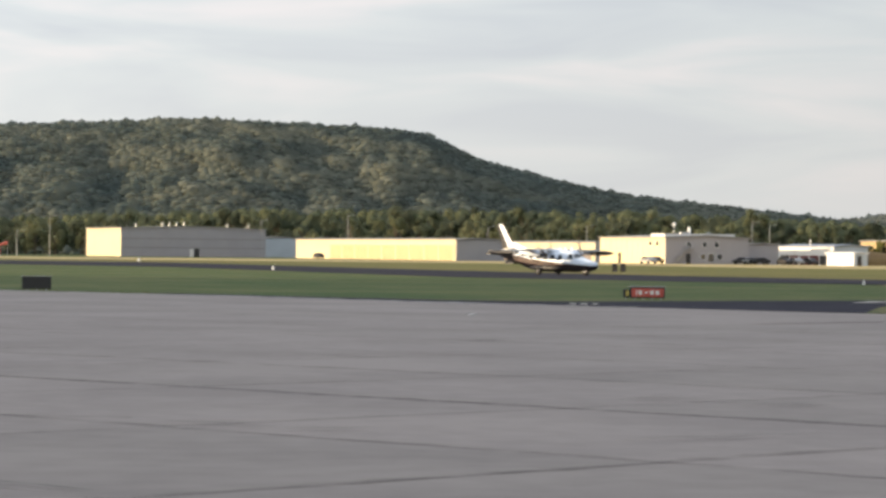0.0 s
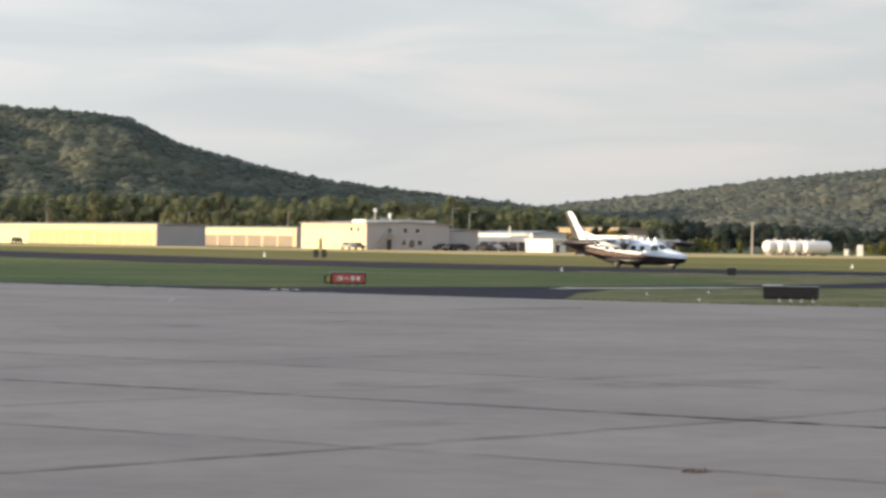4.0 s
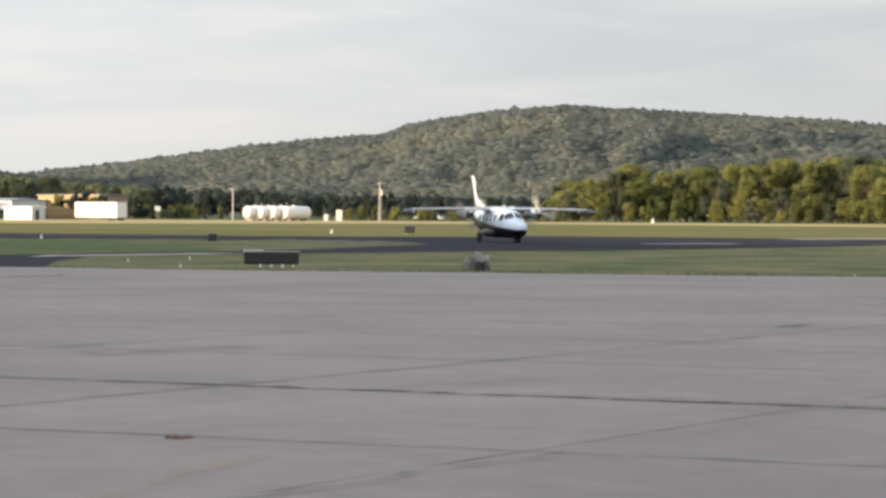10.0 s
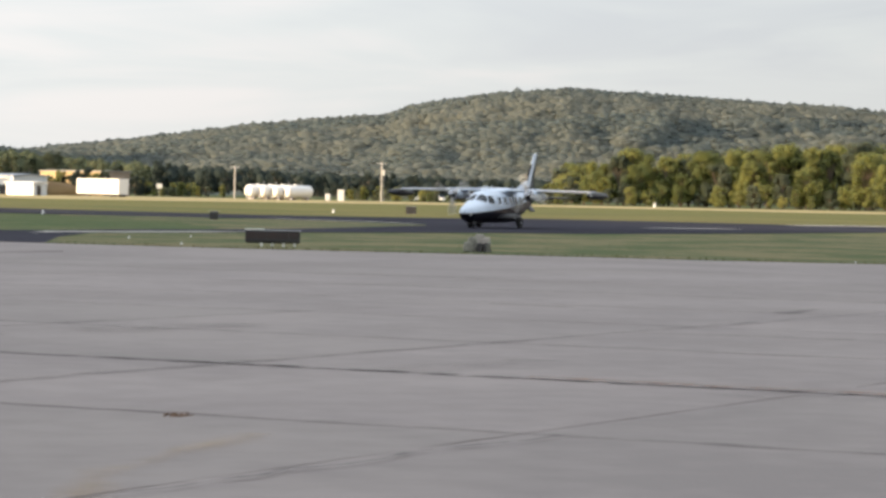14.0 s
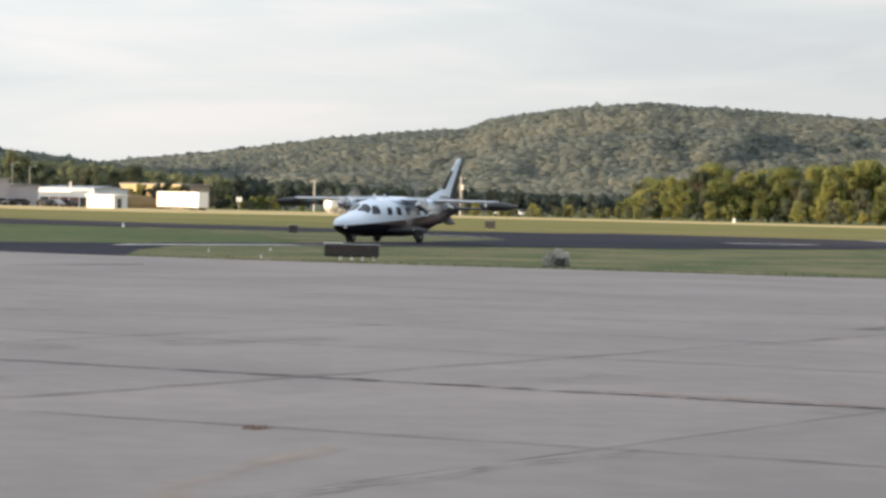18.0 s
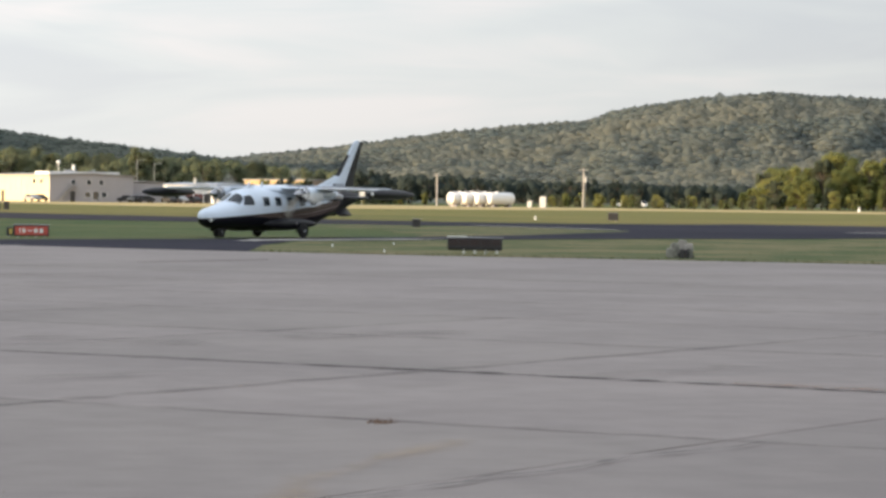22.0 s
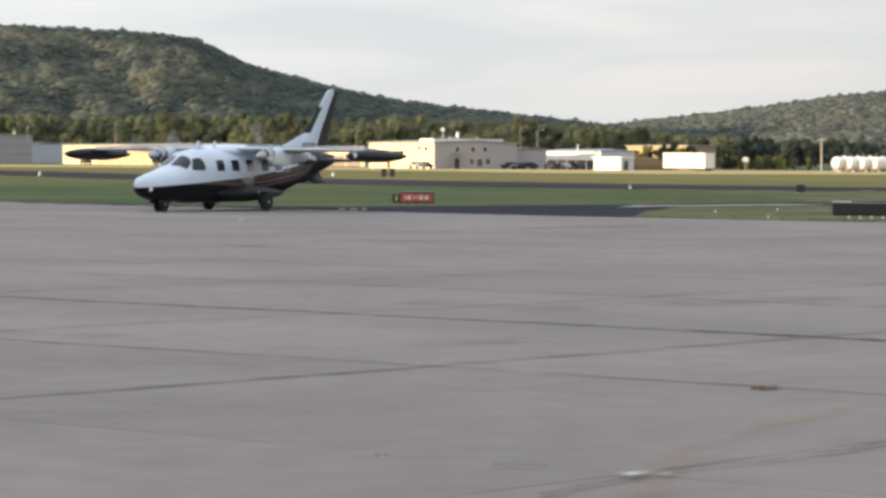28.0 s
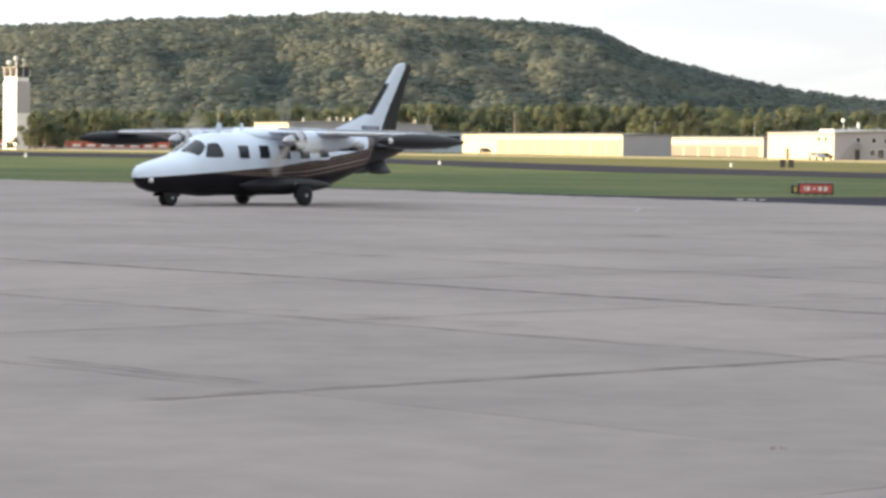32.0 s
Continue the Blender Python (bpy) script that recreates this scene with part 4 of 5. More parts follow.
def make_cabinet(az, d, w, h):
    t = thing("utility_cabinet", face_to(az, d), "pale metal utility cabinet in the straw verge", "cabinet", "utility cabinets")
    part("body", box(-w / 2, w / 2, -.4, .4, .1, h, .04), WHITE_PAINT, t)
    part("door", box(-w / 2 + .1, w / 2 - .1, -.43, -.402, .25, h - .2, .01), SIGN_WHITE, t)
    part("plinth", box(-w / 2 - .05, w / 2 + .05, -.45, .45, 0, .099), GREY_SIDING, t)


def face_to(az, d):
    return Matrix.Translation(bearing(az, d)) @ Matrix.Rotation(radians(-az), 4, "Z")


make_cabinet(14.77, 600, 1.0, 1.5)
make_cabinet(15.05, 600, 1.4, 2.5)
board = thing("notice_board", face_to(11.23, 640), "small white board on a post among scrub", "board")
part("post", tube((0, 0, 0), (0, 0, 2.2), .06, .06, 8), GALV, board)
part("panel", box(-.7, .7, -.04, .04, 2.0, 3.1, .02), SIGN_WHITE, board)


def make_container(az, d):
    t = thing("storage_container", face_to(az, d), "faded red storage unit with a pale base", "container", "red storage units")
    part("base", box(-1.55, 1.55, -1.2, 1.2, 0, .5, .03), GREY_SIDING, t)
    part("body", box(-1.5, 1.5, -1.15, 1.15, .5, 1.75, .04), RED_PAINT, t)
    part("roof", box(-1.6, 1.6, -1.25, 1.25, 1.752, 1.9, .03), RED_PAINT, t)
    part("door", box(-.9, .9, -1.2, -1.155, .75, 1.25), SIGN_WHITE, t)


for k in range(13):
    make_container(-13.0 + k * 0.30, 640)


def make_windsock():
    t = thing("windsock", face_to(-9.12, 640), "faded red windsock on a short mast", "windsock")
    part("mast", tube((0, 0, 0), (0, 0, 3.4), .07, .05, 8), GALV, t)
    part("sock", tube((0, 0, 3.2), (-2.2, 0, 2.5), .42, .2, 14), RED_PAINT, t)


make_windsock()
# unseen long block, added to lay evening shade over the apron
west = thing("unseen_shade_block", Matrix.Translation((-104, -80, 0)), "tall unseen block added to shade the apron", "building")
part("wall", box(0, 14, 0, 250, 0, 22), GREY_SIDING, west)
for k in range(18):
    for z in (3.0, 9.0, 15.0):
        part("window", box(14.004, 14.06, 6 + k * 13.4, 12 + k * 13.4, z, z + 2.4), DARK_GLASS, west)
part("roof", box(-.4, 14.4, -.4, 250.4, 22, 22.4), ROOF_GREY, west)


# ---- the aircraft ----
def livery():
    """White above a rising sweep line, black below, gold pinstripes along it, black swoop over the tail."""
    m = bpy.data.materials.new("aircraft_livery")
    m.use_nodes = True
    nt = m.node_tree
    bsdf = nt.nodes["Principled BSDF"]
    tex = nt.nodes.new("ShaderNodeTexCoord")
    xyz = nt.nodes.new("ShaderNodeSeparateXYZ")
    nt.links.new(tex.outputs["Object"], xyz.inputs[0])

    def math_node(op, a, b, c=None):
        n = nt.nodes.new("ShaderNodeMath")
        n.operation = op
        for k, v in enumerate((a, b, c)):
            if v is None:
                continue
            if isinstance(v, (int, float)):
                n.inputs[k].default_value = v
            else:
                nt.links.new(v, n.inputs[k])
        return n.outputs[0]

    x, z = xyz.outputs["X"], xyz.outputs["Z"]
    # height above the sweep line
    sweep = math_node("MULTIPLY_ADD", math_node("MAXIMUM", math_node("SUBTRACT", 0.5, x), 0.0), 0.06, math_node("MULTIPLY_ADD", x, -0.066, 1.16))
    up = math_node("SUBTRACT", z, sweep)
    # the swoop at the tail cone
    tail = math_node("MAXIMUM", math_node("MULTIPLY_ADD", x, -1.0, -3.75), 0.0)
    up = math_node("SUBTRACT", up, math_node("MULTIPLY", tail, 1.5))
    ramp = nt.nodes.new("ShaderNodeValToRGB")
    ramp.color_ramp.interpolation = "CONSTANT"
    span = nt.nodes.new("ShaderNodeMapRange")
    span.inputs["From Min"].default_value, span.inputs["From Max"].default_value = -0.5, 0.5
    fan = math_node("ADD", 0.03, math_node("MULTIPLY", math_node("MINIMUM", math_node("MAXIMUM", math_node("SUBTRACT", 3.2, x), 0.0), 4.0), 0.31))
    below = math_node("DIVIDE", math_node("MINIMUM", up, 0.0), fan)
    nt.links.new(math_node("ADD", below, math_node("MAXIMUM", up, 0.0)), span.inputs["Value"])
    nt.links.new(span.outputs[0], ramp.inputs["Fac"])
    # the tan bands are pinstripes and also painted reflection streaks on the belly
    black, gold, white, brown, tan = (0.006, 0.006, 0.010, 1), (0.22, 0.155, 0.11, 1), (0.70, 0.78, 0.88, 1), (0.042, 0.026, 0.026, 1), (0.27, 0.215, 0.185, 1)
    stops = [(0.0, black), (0.10, brown), (0.16, tan), (0.185, brown), (0.25, tan), (0.29, brown), (0.35, gold), (0.37, brown), (0.42, tan), (0.437, brown), (0.475, gold), (0.487, black), (0.5, white)]
    els = ramp.color_ramp.elements
    els[0].position, els[0].color = stops[0]
    els[1].position, els[1].color = stops[-1]
    for p, c in stops[1:-1]:
        e = els.new(p)
        e.color = c
    grime = nt.nodes.new("ShaderNodeTexNoise")
    grime.inputs["Scale"].default_value, grime.inputs["Detail"].default_value = 2.2, 5.0
    nt.links.new(tex.outputs["Object"], grime.inputs["Vector"])
    dull = nt.nodes.new("ShaderNodeMapRange")
    dull.inputs["To Min"].default_value, dull.inputs["To Max"].default_value = 0.88, 1.0
    nt.links.new(grime.outputs["Fac"], dull.inputs["Value"])
    mix = nt.nodes.new("ShaderNodeMix")
    mix.data_type, mix.blend_type = "RGBA", "MULTIPLY"
    mix.inputs[0].default_value = 1.0
    nt.links.new(ramp.outputs[0], mix.inputs[6])
    nt.links.new(dull.outputs[0], mix.inputs[7])
    nt.links.new(mix.outputs[2], bsdf.inputs["Base Color"])
    rough = nt.nodes.new("ShaderNodeMapRange")
    rough.inputs["To Min"].default_value, rough.inputs["To Max"].default_value = 0.26, 0.42
    nt.links.new(grime.outputs["Fac"], rough.inputs["Value"])
    nt.links.new(rough.outputs[0], bsdf.inputs["Roughness"])
    bsdf.inputs["Specular IOR Level"].default_value = 0.22
    return m


LIVERY = livery()
# this white and the livery's are tinted blue to stand for skylight
PLANE_WHITE = material("aircraft_white", (0.70, 0.78, 0.88), 0.3, second=(0.64, 0.71, 0.80), scale=1.2, fine=8.0, amount=0.4, space="object", coat=0.3)
PLANE_BLACK = material("aircraft_black", (0.012, 0.012, 0.016), 0.36, second=(0.02, 0.02, 0.024), scale=1.2, amount=0.4, space="object", spec=0.3)
PLANE_GREY = material("aircraft_grey", (0.45, 0.45, 0.46), 0.4, scale=1.2, amount=0.4, space="object")
POLISHED = material("polished_metal", (0.50, 0.50, 0.52), 0.26, metal=1.0, scale=2.0, amount=0.3, space="object")
RIM = material("dull_wheel_rim", (0.50, 0.52, 0.55), 0.5, scale=3.0, amount=0.4, space="object")
BOOT = material("pale_leading_edge", (0.78, 0.80, 0.83), 0.5, scale=2.0, amount=0.4, space="object")
# dark tone painted in for the shade under the wing and flaps
WING_SHADE = material("wing_underside_shade", (0.10, 0.10, 0.12), 0.45, scale=1.2, amount=0.4, space="object")
BLADE = material("propeller_blade", (0.52, 0.50, 0.45), 0.45, scale=2.0, amount=0.3, space="object")
LETTER_GREY = material("grey_lettering", (0.20, 0.22, 0.27), 0.45, scale=2.0, amount=0.3, space="object")
TYRE = material("tyre_rubber", (0.018, 0.018, 0.018), 0.8, scale=3.0, amount=0.5, space="object")
COCKPIT_GLASS = glass("cockpit_glass", (0.025, 0.03, 0.036))
LAMP_LENS = material("lamp_lens", (0.75, 0.75, 0.72), 0.1, scale=3.0, amount=0.2, space="object")

# fuselage stations: x, centre height, half width, half height
STATIONS = [(5.42, 0.90, 0.03, 0.03), (5.37, 0.87, 0.17, 0.18), (5.20, 0.84, 0.31, 0.32), (4.80, 0.83, 0.46, 0.43), (4.30, 0.87, 0.58, 0.50), (3.90, 0.91, 0.66, 0.56),
            (3.70, 0.95, 0.70, 0.61), (3.40, 1.02, 0.75, 0.71), (3.10, 1.09, 0.79, 0.81), (2.80, 1.15, 0.82, 0.88), (2.3, 1.19, 0.83, 0.90), (1.0, 1.195, 0.83, 0.905), (-0.6, 1.195, 0.83, 0.905),
            (-1.6, 1.24, 0.80, 0.86), (-2.6, 1.37, 0.70, 0.73), (-3.6, 1.52, 0.54, 0.58), (-4.6, 1.65, 0.36, 0.43), (-5.4, 1.72, 0.22, 0.30), (-6.0, 1.77, 0.06, 0.16)]


def skin(x, a, out=0.0):
    """The point of the fuselage at station x and angle a (0: left side, 90: top), out metres off the skin."""
    xs = [s[0] for s in reversed(STATIONS)]
    zc, w, h = (float(np.interp(x, xs, [s[k] for s in reversed(STATIONS)])) for k in (1, 2, 3))
    c, s = math.cos(radians(a)), math.sin(radians(a))
    n = 2 / 2.35
    return Vector((x, math.copysign(abs(c) ** n, c) * (w + out), zc + math.copysign(abs(s) ** n, s) * (h + out)))


def skin_patch(x0, x1, a0, a1, out=0.012, nx=6, na=6, slant=0.0):
    """A thin curved pane on the skin; slant leans its fore and aft edges."""
    bm = bmesh.new()
    grid = [[bm.verts.new(skin(x0 + (x1 - x0) * i / nx + slant * j / na, a0 + (a1 - a0) * j / na, out)) for j in range(na + 1)] for i in range(nx + 1)]
    for i in range(nx):
        for j in range(na):
            bm.faces.new((grid[i][j], grid[i + 1][j], grid[i + 1][j + 1], grid[i][j + 1]))
    bmesh.ops.recalc_face_normals(bm, faces=bm.faces)
    bmesh.ops.solidify(bm, geom=list(bm.faces), thickness=0.010)
    return bm


def rise(x, z):
    """The angle at which the skin has the height z at station x."""
    angles = np.linspace(-80, 89, 300)
    return float(np.interp(z, [skin(x, a).z for a in angles], angles))


def pane(corners, s, out=0.012, n=10):
    """A thin pane on the skin between four corners (station, angle), on side s."""
    bm = bmesh.new()

    def at(u, v):
        (x0, a0), (x1, a1), (x2, a2), (x3, a3) = corners
        x = (x0 * (1 - u) + x1 * u) * (1 - v) + (x3 * (1 - u) + x2 * u) * v
        z = (skin(x0, a0).z * (1 - u) + skin(x1, a1).z * u) * (1 - v) + (skin(x3, a3).z * (1 - u) + skin(x2, a2).z * u) * v
        a = rise(x, z) if max(a0, a3) < 80 else (a0 * (1 - u) + a1 * u) * (1 - v) + (a3 * (1 - u) + a2 * u) * v
        return skin(x, a if s > 0 else 180 - a, out)

    # the corners are cut round
    grid = []
    for i in range(n + 1):
        row = []
        for j in range(n + 1):
            u, v = 2 * i / n - 1, 2 * j / n - 1
            k = 1 - 0.10 * (u * v) ** 2
            row.append(bm.verts.new(at((u * k + 1) / 2, (v * k + 1) / 2)))
        grid.append(row)
    for i in range(n):
        for j in range(n):
            bm.faces.new((grid[i][j], grid[i + 1][j], grid[i + 1][j + 1], grid[i][j + 1]))
    bmesh.ops.recalc_face_normals(bm, faces=bm.faces)
    bmesh.ops.solidify(bm, geom=list(bm.faces), thickness=0.010)
    return bm


def aerofoil(chord, thick, n=9):
    """A closed outline, nose at x = 0 and tail at x = -chord."""
    up = [(chord * (1 - math.cos(math.pi * k / n)) / 2) for k in range(n + 1)]
    yt = lambda u: thick * chord * 5 * (.2969 * math.sqrt(u) - .126 * u - .3516 * u * u + .2843 * u ** 3 - .1015 * u ** 4)
    top = [(-c, yt(c / chord) * 1.15) for c in up]
    low = [(-c, -yt(c / chord) * .85) for c in reversed(up[1:-1])]
    return top + low


def wing_panel(y0, y1, x0, x1, c0, c1, z0, z1, t0=.13, t1=.11, f0=0.0, f1=1.0):
    """A panel between two spans; f0 and f1 choose a share of the chord."""
    rings = []
    for y, x, c, z, t in ((y0, x0, c0, z0, t0), (y1, x1, c1, z1, t1)):
        pts = aerofoil(c, t)
        pts = [(min(max(px, -c * f1), -c * f0), pz) for px, pz in pts]
        rings.append([(x + px, y, z + pz) for px, pz in pts])
    bm = loft(rings)
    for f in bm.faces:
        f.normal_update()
        # faces looking down take the second, shade-dark material
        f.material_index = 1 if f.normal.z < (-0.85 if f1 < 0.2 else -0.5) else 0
    return bm


def wheel_mesh(r, w):
    prof = [(-w / 2, r * .55), (-w / 2, r * .82), (-w * .32, r * .96), (0, r), (w * .32, r * .96), (w / 2, r * .82), (w / 2, r * .55)]
    return loft([[(q * math.cos(a), y, q * math.sin(a)) for a in np.linspace(0, 2 * math.pi, 24, endpoint=False)] for y, q in prof])


def make_wheel(parent, x, y, r, w):
    ob = part("wheel", wheel_mesh(r, w), TYRE, parent, "black rubber tyre", smooth=True)
    ob.location = (x, y, r)
    bm = tube((0, -w * .46, 0), (0, w * .46, 0), r * .56, r * .56, 18)
    add_tube(bm, (0, -w * .55, 0), (0, w * .55, 0), r * .18, r * .18, 10)
    part("rim", bm, RIM, ob)
    return ob


def make_plane():
    p = thing("aircraft", pose(9.05, 229.55, 0.03, 0, 0, -45.5), "white and black twin turboprop aircraft with tip tanks, taxiing", "aircraft")
    spins, wheels = [], []
    ring = [i * 360 / 40 for i in range(40)]
    xs = np.concatenate([[s[0] for s in STATIONS], np.linspace(-5.8, 5.2, 30)])
    xs = sorted(set(round(float(x), 3) for x in xs), reverse=True)
    part("fuselage", loft([[skin(x, a) for a in ring] for x in xs]), LIVERY, p, "white over black fuselage with gold pinstripes", smooth=True)
    # panes of the cockpit and of the cabin
    for s in (1, -1):
        f = lambda a: a if s > 0 else 180 - a
        part("windshield", pane([(3.80, 87), (3.56, 34), (3.21, 48), (3.15, 87)], s), COCKPIT_GLASS, p, "dark curved windshield pane")
        part("cockpit_window", pane([(3.40, rise(3.40, 1.37)), (2.72, rise(2.72, 1.37)), (2.82, rise(2.82, 1.79)), (3.13, rise(3.13, 1.76))], s), COCKPIT_GLASS, p)
        for x in (1.92, 1.07, 0.22, -0.63, -1.48):
            part("cabin_window_frame", skin_patch(x + .26, x - .26, f(4.5), f(34), out=0.006), PLANE_WHITE, p)
            part("cabin_window", skin_patch(x + .205, x - .205, f(7.5), f(31.5), out=0.014), COCKPIT_GLASS, p)
    part("door_seam", skin_patch(-1.45, -1.43, 10, 70, out=0.004, nx=1), PLANE_GREY, p)
    # wing
    part("wing_centre", wing_panel(-0.9, 0.9, 0.75, 0.75, 1.75, 1.75, 2.12, 2.12), PLANE_WHITE, p, smooth=False)
    part("wing_fairing", loft([[(x, q * math.cos(a) * .75, 2.02 + q * .24 * math.sin(a)) for a in np.linspace(0, 2 * math.pi, 20, endpoint=False)]
                               for x, q in ((1.5, .2), (1.1, .75), (.5, 1.0), (-.9, 1.0), (-1.7, .6), (-2.3, .15))]), PLANE_WHITE, p, smooth=True)
    for s in (1, -1):
        part("wing", wing_panel(s * .9, s * 5.7, .75, .60, 1.75, 1.15, 2.12, 2.08, f0=.095, f1=.74), [PLANE_WHITE, WING_SHADE], p, "white wing, underside darkened for shade")
        part("leading_edge_boot", wing_panel(s * 2.7, s * 5.7, .702, .605, 1.53, 1.16, 2.105, 2.08, f0=0, f1=.10), [BOOT, WING_SHADE], p, "pale leading edge of the wing")
        part("leading_edge", wing_panel(s * .9, s * 2.7, .75, .692, 1.75, 1.52, 2.12, 2.105, f0=0, f1=.10), [PLANE_WHITE, WING_SHADE], p)
        part("flap", wing_panel(s * .95, s * 5.55, .74, .60, 1.74, 1.16, 2.105, 2.067, f0=.755, f1=1.0), [PLANE_WHITE, WING_SHADE], p)
        # tip tank
        prof = [(1.75, .015), (1.68, .06), (1.45, .12), (1.0, .185), (.4, .215), (-.6, .21), (-1.2, .16), (-1.7, .09), (-1.95, .03)]
        bm = loft([[(x + .25, s * 5.87 + q * math.cos(a), 1.89 + q * math.sin(a)) for a in np.linspace(0, 2 * math.pi, 20, endpoint=False)] for x, q in prof])
        tank = part("tip_tank", bm, PLANE_BLACK, p, "glossy black wing tip tank", smooth=True)
        bm = bmesh.new()
        bmesh.ops.create_uvsphere(bm, u_segments=12, v_segments=8, radius=.09, matrix=Matrix.Translation((1.62, s * 5.97, 1.90)))
        part("tip_light", bm, LAMP_LENS, tank, "clear landing light lens")
        part("tank_fin", box(-1.5, -.9, s * 5.87 - .015, s * 5.87 + .015, 1.86, 2.07), PLANE_BLACK, tank)
        # engine
        y0, zc = s * 2.25, 1.86
        prof = [(1.42, .20), (1.38, .25), (1.20, .28), (.8, .30), (.2, .30), (-.4, .26), (-.9, .18), (-1.2, .10)]
        bm = loft([[(x, y0 + q * .92 * math.cos(a), zc + (q * 1.05 * math.sin(a))) for a in np.linspace(0, 2 * math.pi, 24, endpoint=False)] for x, q in prof])
        nac = part("nacelle", bm, PLANE_WHITE, p, "white engine nacelle under the wing", smooth=True)
        part("intake_lip", loft([[(x, y0 + q * math.cos(a), zc - .17 + q * .55 * math.sin(a)) for a in np.linspace(0, 2 * math.pi, 20, endpoint=False)]
                                 for x, q in ((1.30, .20), (1.46, .22), (1.48, .19), (1.40, .16))]), POLISHED, nac, "polished metal intake lip")
        part("front_plate", tube((1.425, y0, zc), (1.445, y0, zc), .185, .185, 20), TYRE, nac, "dark front plate")
        part("front_ring", loft([[(x, y0 + q * .92 * math.cos(a), zc + q * 1.05 * math.sin(a)) for a in np.linspace(0, 2 * math.pi, 24, endpoint=False)]
                                 for x, q in ((1.17, .287), (1.39, .257), (1.428, .205), (1.40, .19))]), POLISHED, nac, "polished metal cowling ring", smooth=True)
        part("exhaust_stain", box(-1.15, -.35, y0 - .16, y0 + .16, zc - .262, zc - .20, .02), TYRE, nac, "sooty underside of the cowling")
        part("intake", loft([[(x, y0 + q * math.cos(a), zc - .17 + q * .55 * math.sin(a)) for a in np.linspace(0, 2 * math.pi, 20, endpoint=False)]
                             for x, q in ((1.36, .17), (1.43, .165))]), TYRE, nac, "dark air intake")
        part("cooling_slot", box(.35, .95, y0 - .20, y0 + .20, zc - .335, zc - .29, .01), TYRE, nac, "dark cooling slot")
        bm = tube((-.85, y0, zc - .05), (-1.45, y0, zc - .12), .15, .14, 14)
        part("exhaust", bm, POLISHED, nac, "bare metal exhaust pipe")
        part("pylon", box(-.7, .55, y0 - .12, y0 + .12, zc + .05, 2.07, .03), PLANE_WHITE, nac)
        prop = new("propeller")
        prop.parent, prop.location = p, (1.52, y0, zc)
        bm = loft([[(x, q * math.cos(a), q * math.sin(a)) for a in np.linspace(0, 2 * math.pi, 18, endpoint=False)]
                   for x, q in ((-.06, .17), (.05, .175), (.18, .14), (.30, .08), (.36, .02))])
        part("spinner", bm, POLISHED, prop, "polished spinner", smooth=True)
        for k in range(3):
            rings = []
            for r, c, tw in ((.12, .06, 60), (.35, .09, 45), (.75, .115, 30), (1.05, .10, 22), (1.20, .05, 18)):
                ct, st = math.cos(radians(tw)), math.sin(radians(tw))
                rings.append([(px * st - pz * ct, px * ct + pz * st, r) for px, pz in ((c, 0), (0, .018), (-c, 0), (0, -.018))])
            bm = loft(rings)
            bmesh.ops.transform(bm, matrix=Matrix.Rotation(radians(120 * k), 4, "X"), verts=bm.verts)
            part("blade", bm, BLADE, prop, "pale grey propeller blade")
        spins.append(prop)
    # tail
    def fin_ring(z, x_nose, chord, t, f0, f1):
        return [(x_nose + min(max(px, -chord * f1), -chord * f0), pz, z) for px, pz in aerofoil(chord, t)]

    levels = [(1.75, -3.05, 2.50), (2.25, -3.75, 1.88), (2.7, -4.20, 1.50), (3.15, -4.62, 1.26), (3.65, -5.08, 1.00), (4.17, -5.53, 0.80), (4.25, -5.63, 0.65)]
    part("fin", loft([fin_ring(z, x, c, .10, .10, .60) for z, x, c in levels]), PLANE_WHITE, p, "white swept tail fin")
    part("fin_leading_edge", loft([fin_ring(z, x + .01, c, .10, 0, .16) for z, x, c in levels[2:5]]), PLANE_BLACK, p, "black fin leading edge")
    part("fin_leading_edge", loft([fin_ring(z, x, c, .10, 0, .115) for z, x, c in levels[4:]]), PLANE_WHITE, p)
    part("fin_root", loft([fin_ring(z, x, c, .10, 0, .115) for z, x, c in levels[:3]]), PLANE_WHITE, p)
    part("rudder", loft([fin_ring(z, x, c, .10, .615, 1.0) for z, x, c in levels[1:]]), PLANE_BLACK, p, "black rudder")
    for k, (x0, x1) in enumerate(((-4.06, -3.95), (-4.22, -4.10), (-4.39, -4.27), (-4.55, -4.44), (-4.72, -4.60))):
        part("lettering_bar", box(x0, x1, -.108, .108, 2.20, 2.36), LETTER_GREY, p)
    part("fin_marking", box(-5.25, -4.9, -.07, .07, 3.02, 3.06), PLANE_GREY, p)
    part("dorsal_fin", loft([[(-1.3, -.02, 2.04), (-1.3, .02, 2.04), (-1.3, 0, 2.08)], [(-2.8, -.08, 1.95), (-2.8, .08, 1.95), (-2.8, 0, 2.24)],
                             [(-4.32, -.08, 1.95), (-4.32, .08, 1.95), (-4.32, 0, 2.76)]]), PLANE_WHITE, p)
    for s in (1, -1):
        part("tailplane", wing_panel(s * .15, s * 2.42, -4.15, -4.60, 1.30, .80, 1.72, 1.74, f0=0, f1=.68), PLANE_BLACK, p, "black tailplane")
        part("elevator", wing_panel(s * .2, s * 2.42, -4.15, -4.60, 1.30, .80, 1.72, 1.74, f0=.70, f1=1.0), PLANE_BLACK, p)
        part("ventral_strake", wing_panel(s * .10, s * .42, -3.6, -3.95, 1.35, 1.0, 1.32, .95), PLANE_BLACK, p)
